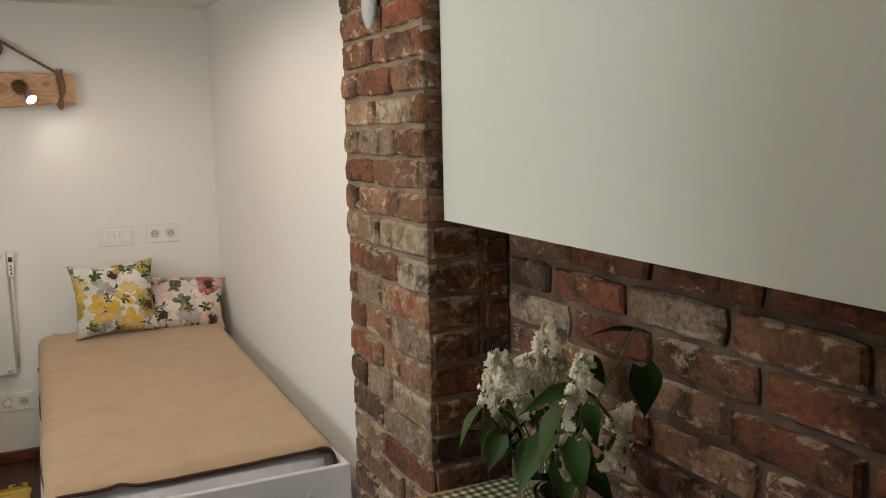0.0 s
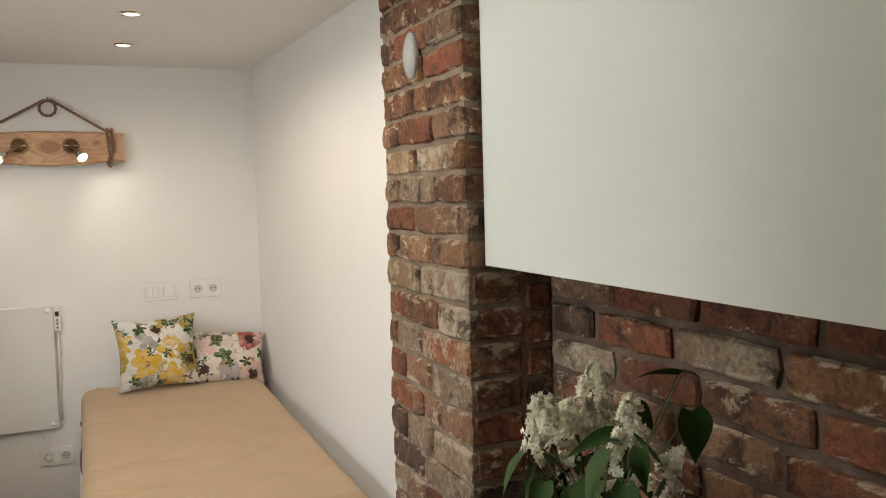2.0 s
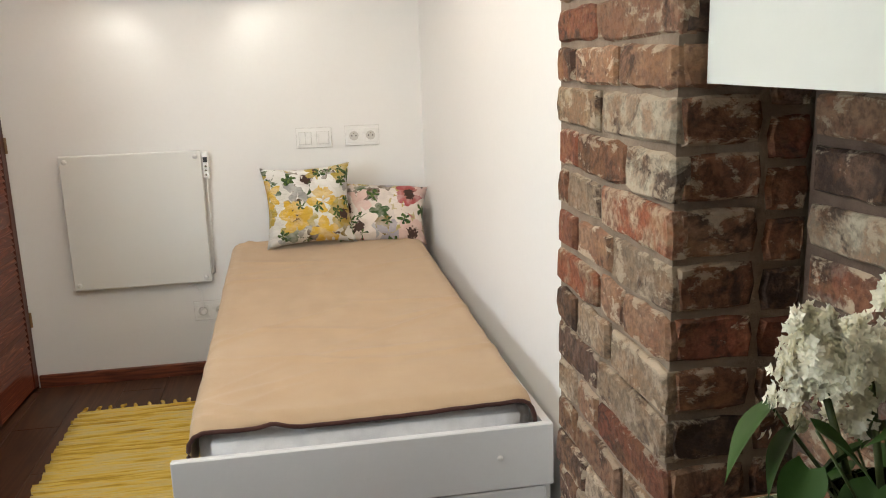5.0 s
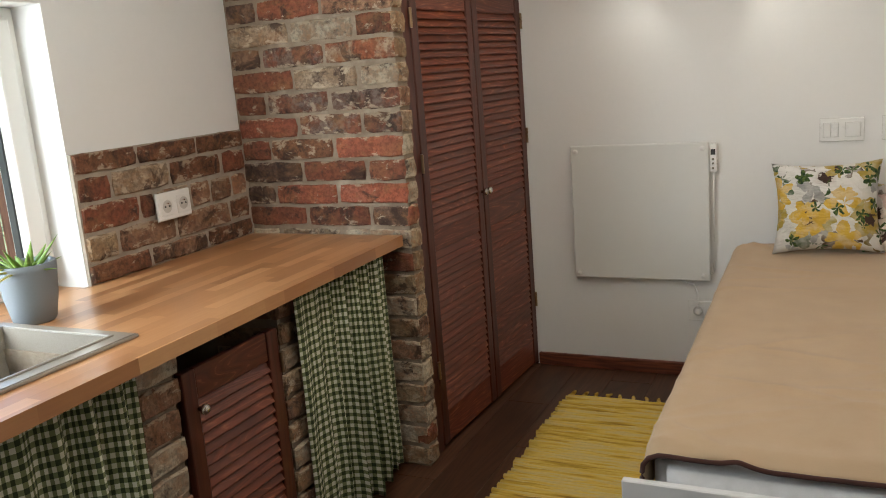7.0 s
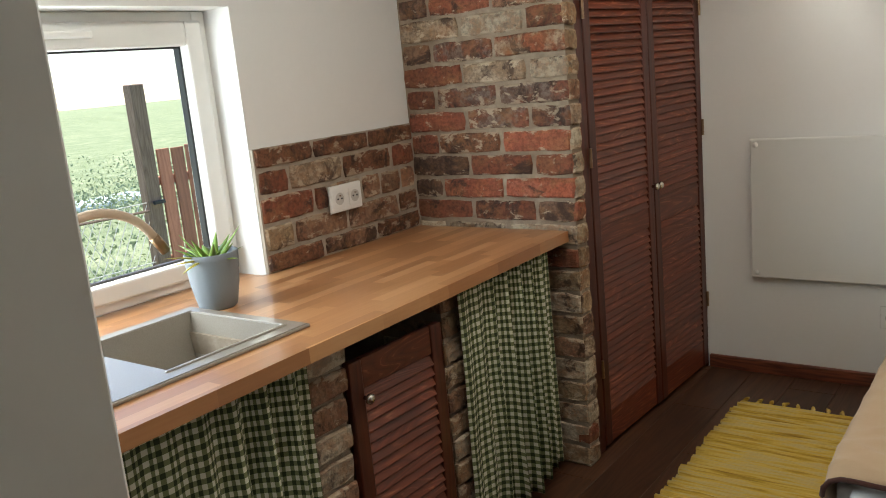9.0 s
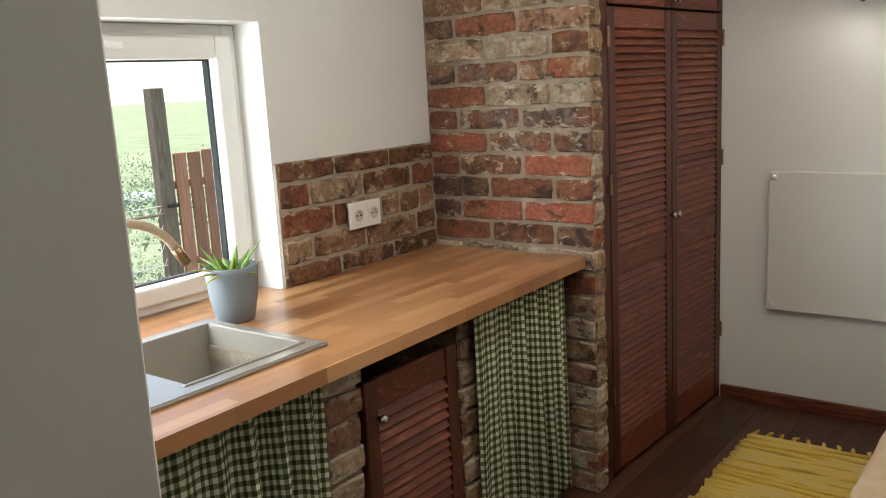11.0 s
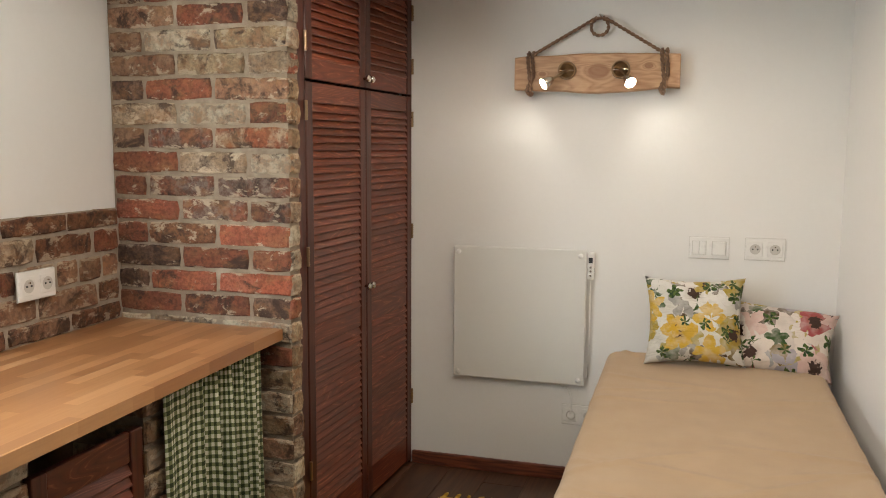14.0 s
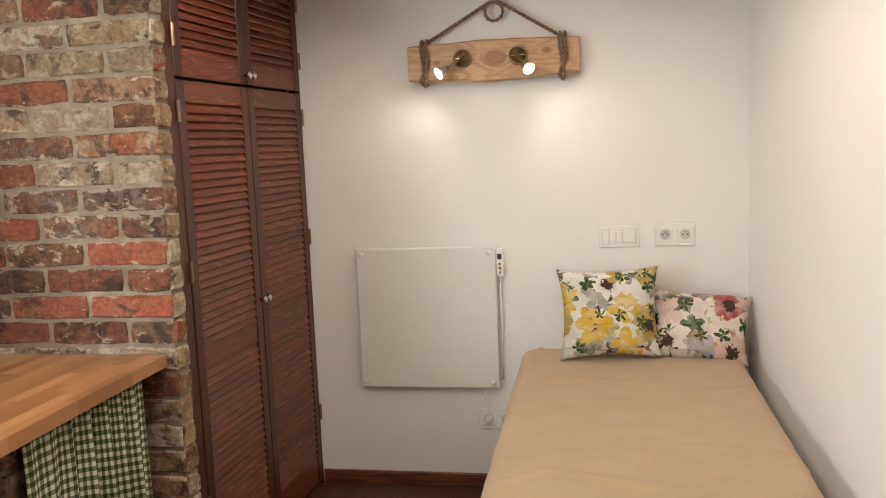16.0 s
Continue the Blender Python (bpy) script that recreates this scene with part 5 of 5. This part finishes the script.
# recessed ceiling spots; the last five are fittings added for the fill lamps
for x, y, *_ in SPOTS_AND_FILLS:
    cs = thing("spot_or_fill", "small round recessed ceiling spot, lit, of the known pair or added as fill", "ceiling light", (x, y, CEILING), 0, "ceiling spots")
    part("trim_ring", lathe([(0.028, -0.002), (0.030, -0.006), (0.040, -0.005), (0.043, -0.001), (0.043, 0.0)], 28), CHROME, cs, "nickel ring", True)
    part("lens", lathe([(0.027, -0.003), (0.020, -0.0045), (0.004, -0.005)], 20), GLOW, cs, "glowing lens", True)

# ---- table in the niche with flowers ----
TZ = 0.775
table = thing("side_table", "small wooden table standing in the brick niche", "table")
part("tabletop", box(0.625, 0.75, TZ - 0.03, 0.985, 1.715, TZ, 0.004, seg=2), TABLE_WOOD, table)
for a, b in ((0.65, 0.78), (0.65, 1.66), (0.93, 0.78), (0.93, 1.66)):
    part("leg", box(a, b, 0.0, a + 0.04, b + 0.04, TZ - 0.03, 0.004), TABLE_WOOD, table)

bm = bmesh.new()
uv = bm.loops.layers.uv.new("UVMap")
NC = 36
cy0, cy1, cx0, cx1 = 0.80, 1.705, 0.69, 0.982
g = []
for j in range(NC + 1):
    line = []
    for i in range(NC + 1):
        u, v = i / NC, j / NC
        xx = cx0 + (cx1 - cx0) * u + 0.012 * noise.noise((v * 6, u * 2, 3)) * (1 - u)
        yy = cy0 + (cy1 - cy0) * v - 0.022 * (1 - u) * v
        zz = TZ + 0.004 + 0.006 * max(0, noise.noise((u * 3, v * 7, 1))) + 0.020 * math.exp(-((u - 0.06) / 0.05) ** 2) * (0.5 + 0.5 * noise.noise((v * 8, 0, 2)))
        line.append(bm.verts.new((xx, yy, zz)))
    g.append(line)
for j in range(NC):
    for i in range(NC):
        f = bm.faces.new((g[j][i], g[j][i + 1], g[j + 1][i + 1], g[j + 1][i]))
        for lp, (ii, jj) in zip(f.loops, ((i, j), (i + 1, j), (i + 1, j + 1), (i, j + 1))):
            lp[uv].uv = (ii / NC * (cx1 - cx0) * 1.1, jj / NC * (cy1 - cy0))
cloth = link("tablecloth", bm, GINGHAM, None, True)
cloth.modifiers.new("cloth", "SOLIDIFY").thickness = 0.0015
tagged(cloth, "green and white gingham cloth on the side table", "tablecloth")

VX, VY = 0.805, 1.245
vase = thing("vase", "clear glass vase on the gingham tablecloth", "vase", (VX, VY, TZ + 0.012))
part("glass", lathe([(0.045, 0), (0.052, 0.004), (0.058, 0.09), (0.064, 0.20), (0.072, 0.25), (0.069, 0.25), (0.061, 0.20), (0.054, 0.09), (0.047, 0.012), (0.004, 0.010)], 32), GLASS, vase, smooth=True)

lilac = thing("lilac_bouquet", "white lilac blossoms with dark green heart-shaped leaves in a vase", "flowers", (VX, VY, TZ + 0.03))


def floret_cluster(centre, axis, length, radius, count, seed):
    """One panicle: hundreds of four-petalled florets over a cone."""
    r = random.Random(seed)
    bm = bmesh.new()
    c, ax = Vector(centre), Vector(axis).normalized()
    s = ax.cross(Vector((0.3, 0.2, 1))).normalized()
    w = ax.cross(s)
    tufts = [(r.random() ** 0.8, r.uniform(0, 2 * math.pi)) for _ in range(max(12, int(length * radius * 4200)))]
    for i in range(int(count * 1.25)):
        tt, ta = r.choice(tufts)
        t = min(1.08, max(0.0, tt + r.gauss(0, 0.045)))
        a = ta + r.gauss(0, 0.24)
        rad = radius * (1 - 0.62 * t ** 1.4) * (0.85 + 0.75 * noise.noise((math.cos(a) * 1.6, math.sin(a) * 1.6 + seed * 3, t * 5))) * (0.66 + 0.38 * r.random())
        out = s * math.cos(a) + w * math.sin(a)
        p = c + ax * (t - 0.5) * length + out * rad
        nrm = (out + ax * r.uniform(-0.1, 0.7) + Vector((r.gauss(0, .3), r.gauss(0, .3), r.gauss(0, .3)))).normalized()
        e = nrm.cross(Vector((r.gauss(0, 1), r.gauss(0, 1), r.gauss(0, 1)))).normalized()
        f = nrm.cross(e)
        k = r.uniform(0.0050, 0.0078)
        mid = bm.verts.new(p)
        for m in range(4):
            a = m * math.pi / 2
            d1 = e * math.cos(a) + f * math.sin(a)
            d2 = e * math.cos(a + 0.75) + f * math.sin(a + 0.75)
            d0 = e * math.cos(a - 0.75) + f * math.sin(a - 0.75)
            bm.faces.new((mid, bm.verts.new(p + d0 * k * 0.6 + nrm * 0.0012), bm.verts.new(p + d1 * k + nrm * 0.0022), bm.verts.new(p + d2 * k * 0.6 + nrm * 0.0012)))
    return bm


def heart_leaf(base, way, length, width, tilt, seed):
    """A heart-shaped leaf, folded a little along its rib and bent."""
    bm = bmesh.new()
    b, w = Vector(base), Vector(way).normalized()
    s = w.cross(Vector((0, 0, 1)))
    s = s.normalized() if s.length > 0.15 else Vector((0, 1, 0))
    s = (Matrix.Rotation(tilt, 3, w) @ s).normalized()
    u = s.cross(w)
    prev = None
    for i in range(11):
        t = i / 10
        ww = width * (math.sin(math.pi * min(1, t * 0.98 + 0.06) ** 0.62)) * (1 - 0.25 * t)
        back = -0.10 * length * math.exp(-t * 9)
        c = b + w * length * t - u * length * 0.22 * t * t
        ring = [bm.verts.new(c - s * ww + u * ww * 0.30 + w * back), bm.verts.new(c - s * ww * 0.5 + u * ww * 0.10 + w * back * 0.4), bm.verts.new(c), bm.verts.new(c + s * ww * 0.5 + u * ww * 0.10 + w * back * 0.4), bm.verts.new(c + s * ww + u * ww * 0.30 + w * back)]
        if prev:
            for k in range(4):
                bm.faces.new((prev[k], prev[k + 1], ring[k + 1], ring[k]))
        prev = ring
    return bm


VZ = TZ + 0.03


def rel(x, y, z):
    return (x - VX, y - VY, z - VZ)


for i, (c, ax, l, r, nfl) in enumerate((
        ((0.876, 1.36, 1.168), (0.03, 0.1, 1), 0.145, 0.058, 1100), ((0.745, 1.31, 1.145), (-0.12, 0.1, 1), 0.125, 0.055, 950),
        ((0.815, 1.33, 1.128), (0.1, 0, 1), 0.13, 0.062, 950), ((0.812, 1.165, 1.160), (0.05, -0.1, 1), 0.14, 0.038, 600),
        ((0.825, 1.085, 1.115), (0.3, -0.3, 0.8), 0.10, 0.038, 480), ((0.775, 1.14, 1.072), (0, -0.1, -1), 0.09, 0.030, 240))):
    part("blossom", floret_cluster(rel(*c), ax, l, r, nfl, i + 1), FLORET, lilac, "creamy white lilac panicle")
    part("stem", tube([Vector((0, 0, 0.02)), Vector(rel(*c)) * 0.55 + Vector((0, 0, 0.03)), Vector(rel(*c))], 0.004, 7), STEM, lilac, smooth=True)
leaves = (
    ((0.707, 1.330, 1.109), (0.639, 1.310, 1.065), 0.020),
    ((0.719, 1.310, 1.090), (0.673, 1.290, 1.047), 0.017),
    ((0.705, 1.260, 1.077), (0.669, 1.240, 1.030), 0.018),
    ((0.696, 1.240, 1.125), (0.745, 1.220, 1.092), 0.018),
    ((0.807, 1.180, 1.170), (0.698, 1.160, 1.169), 0.016),
    ((0.730, 1.100, 1.171), (0.662, 1.080, 1.103), 0.025),
    ((0.747, 1.160, 1.102), (0.664, 1.140, 1.042), 0.025),
    ((0.775, 1.080, 1.174), (0.762, 1.060, 1.119), 0.017),
    ((0.783, 1.100, 1.182), (0.837, 1.080, 1.126), 0.020),
    ((0.727, 1.050, 1.133), (0.712, 1.030, 1.057), 0.021),
    ((0.975, 1.240, 1.239), (0.855, 1.220, 1.270), 0.012),
    ((0.930, 1.170, 1.262), (0.958, 1.160, 1.256), 0.012),
    ((0.931, 1.150, 1.198), (0.930, 1.130, 1.115), 0.027),
    ((0.892, 1.260, 1.186), (0.929, 1.240, 1.144), 0.020),
)
lr = random.Random(17)
low_leaves = []
for i in range(12):
    a = 2.399 * i
    b = Vector((VX + 0.045 * math.cos(a), VY + 0.07 * math.sin(a), VZ + 0.235 + lr.uniform(-0.01, 0.05)))
    low_leaves.append((b, b + Vector((0.05 * math.cos(a), 0.06 * math.sin(a), -0.045)) * lr.uniform(0.8, 1.2), lr.uniform(0.018, 0.024)))
for i, (b, tip, wd) in enumerate(list(leaves) + low_leaves):
    w = Vector(tip) - Vector(b)
    part("leaf", heart_leaf(rel(*b), w, w.length * 1.1, wd * 1.25, lr.uniform(-0.4, 0.7), i), LEAF, lilac, smooth=True)
    part("stalk", tube([Vector((0, 0, 0.12)), Vector(rel(*b)) * 0.6 + Vector((0, 0, 0.06)), Vector(rel(*b))], 0.0014, 6), STEM, lilac, smooth=True)
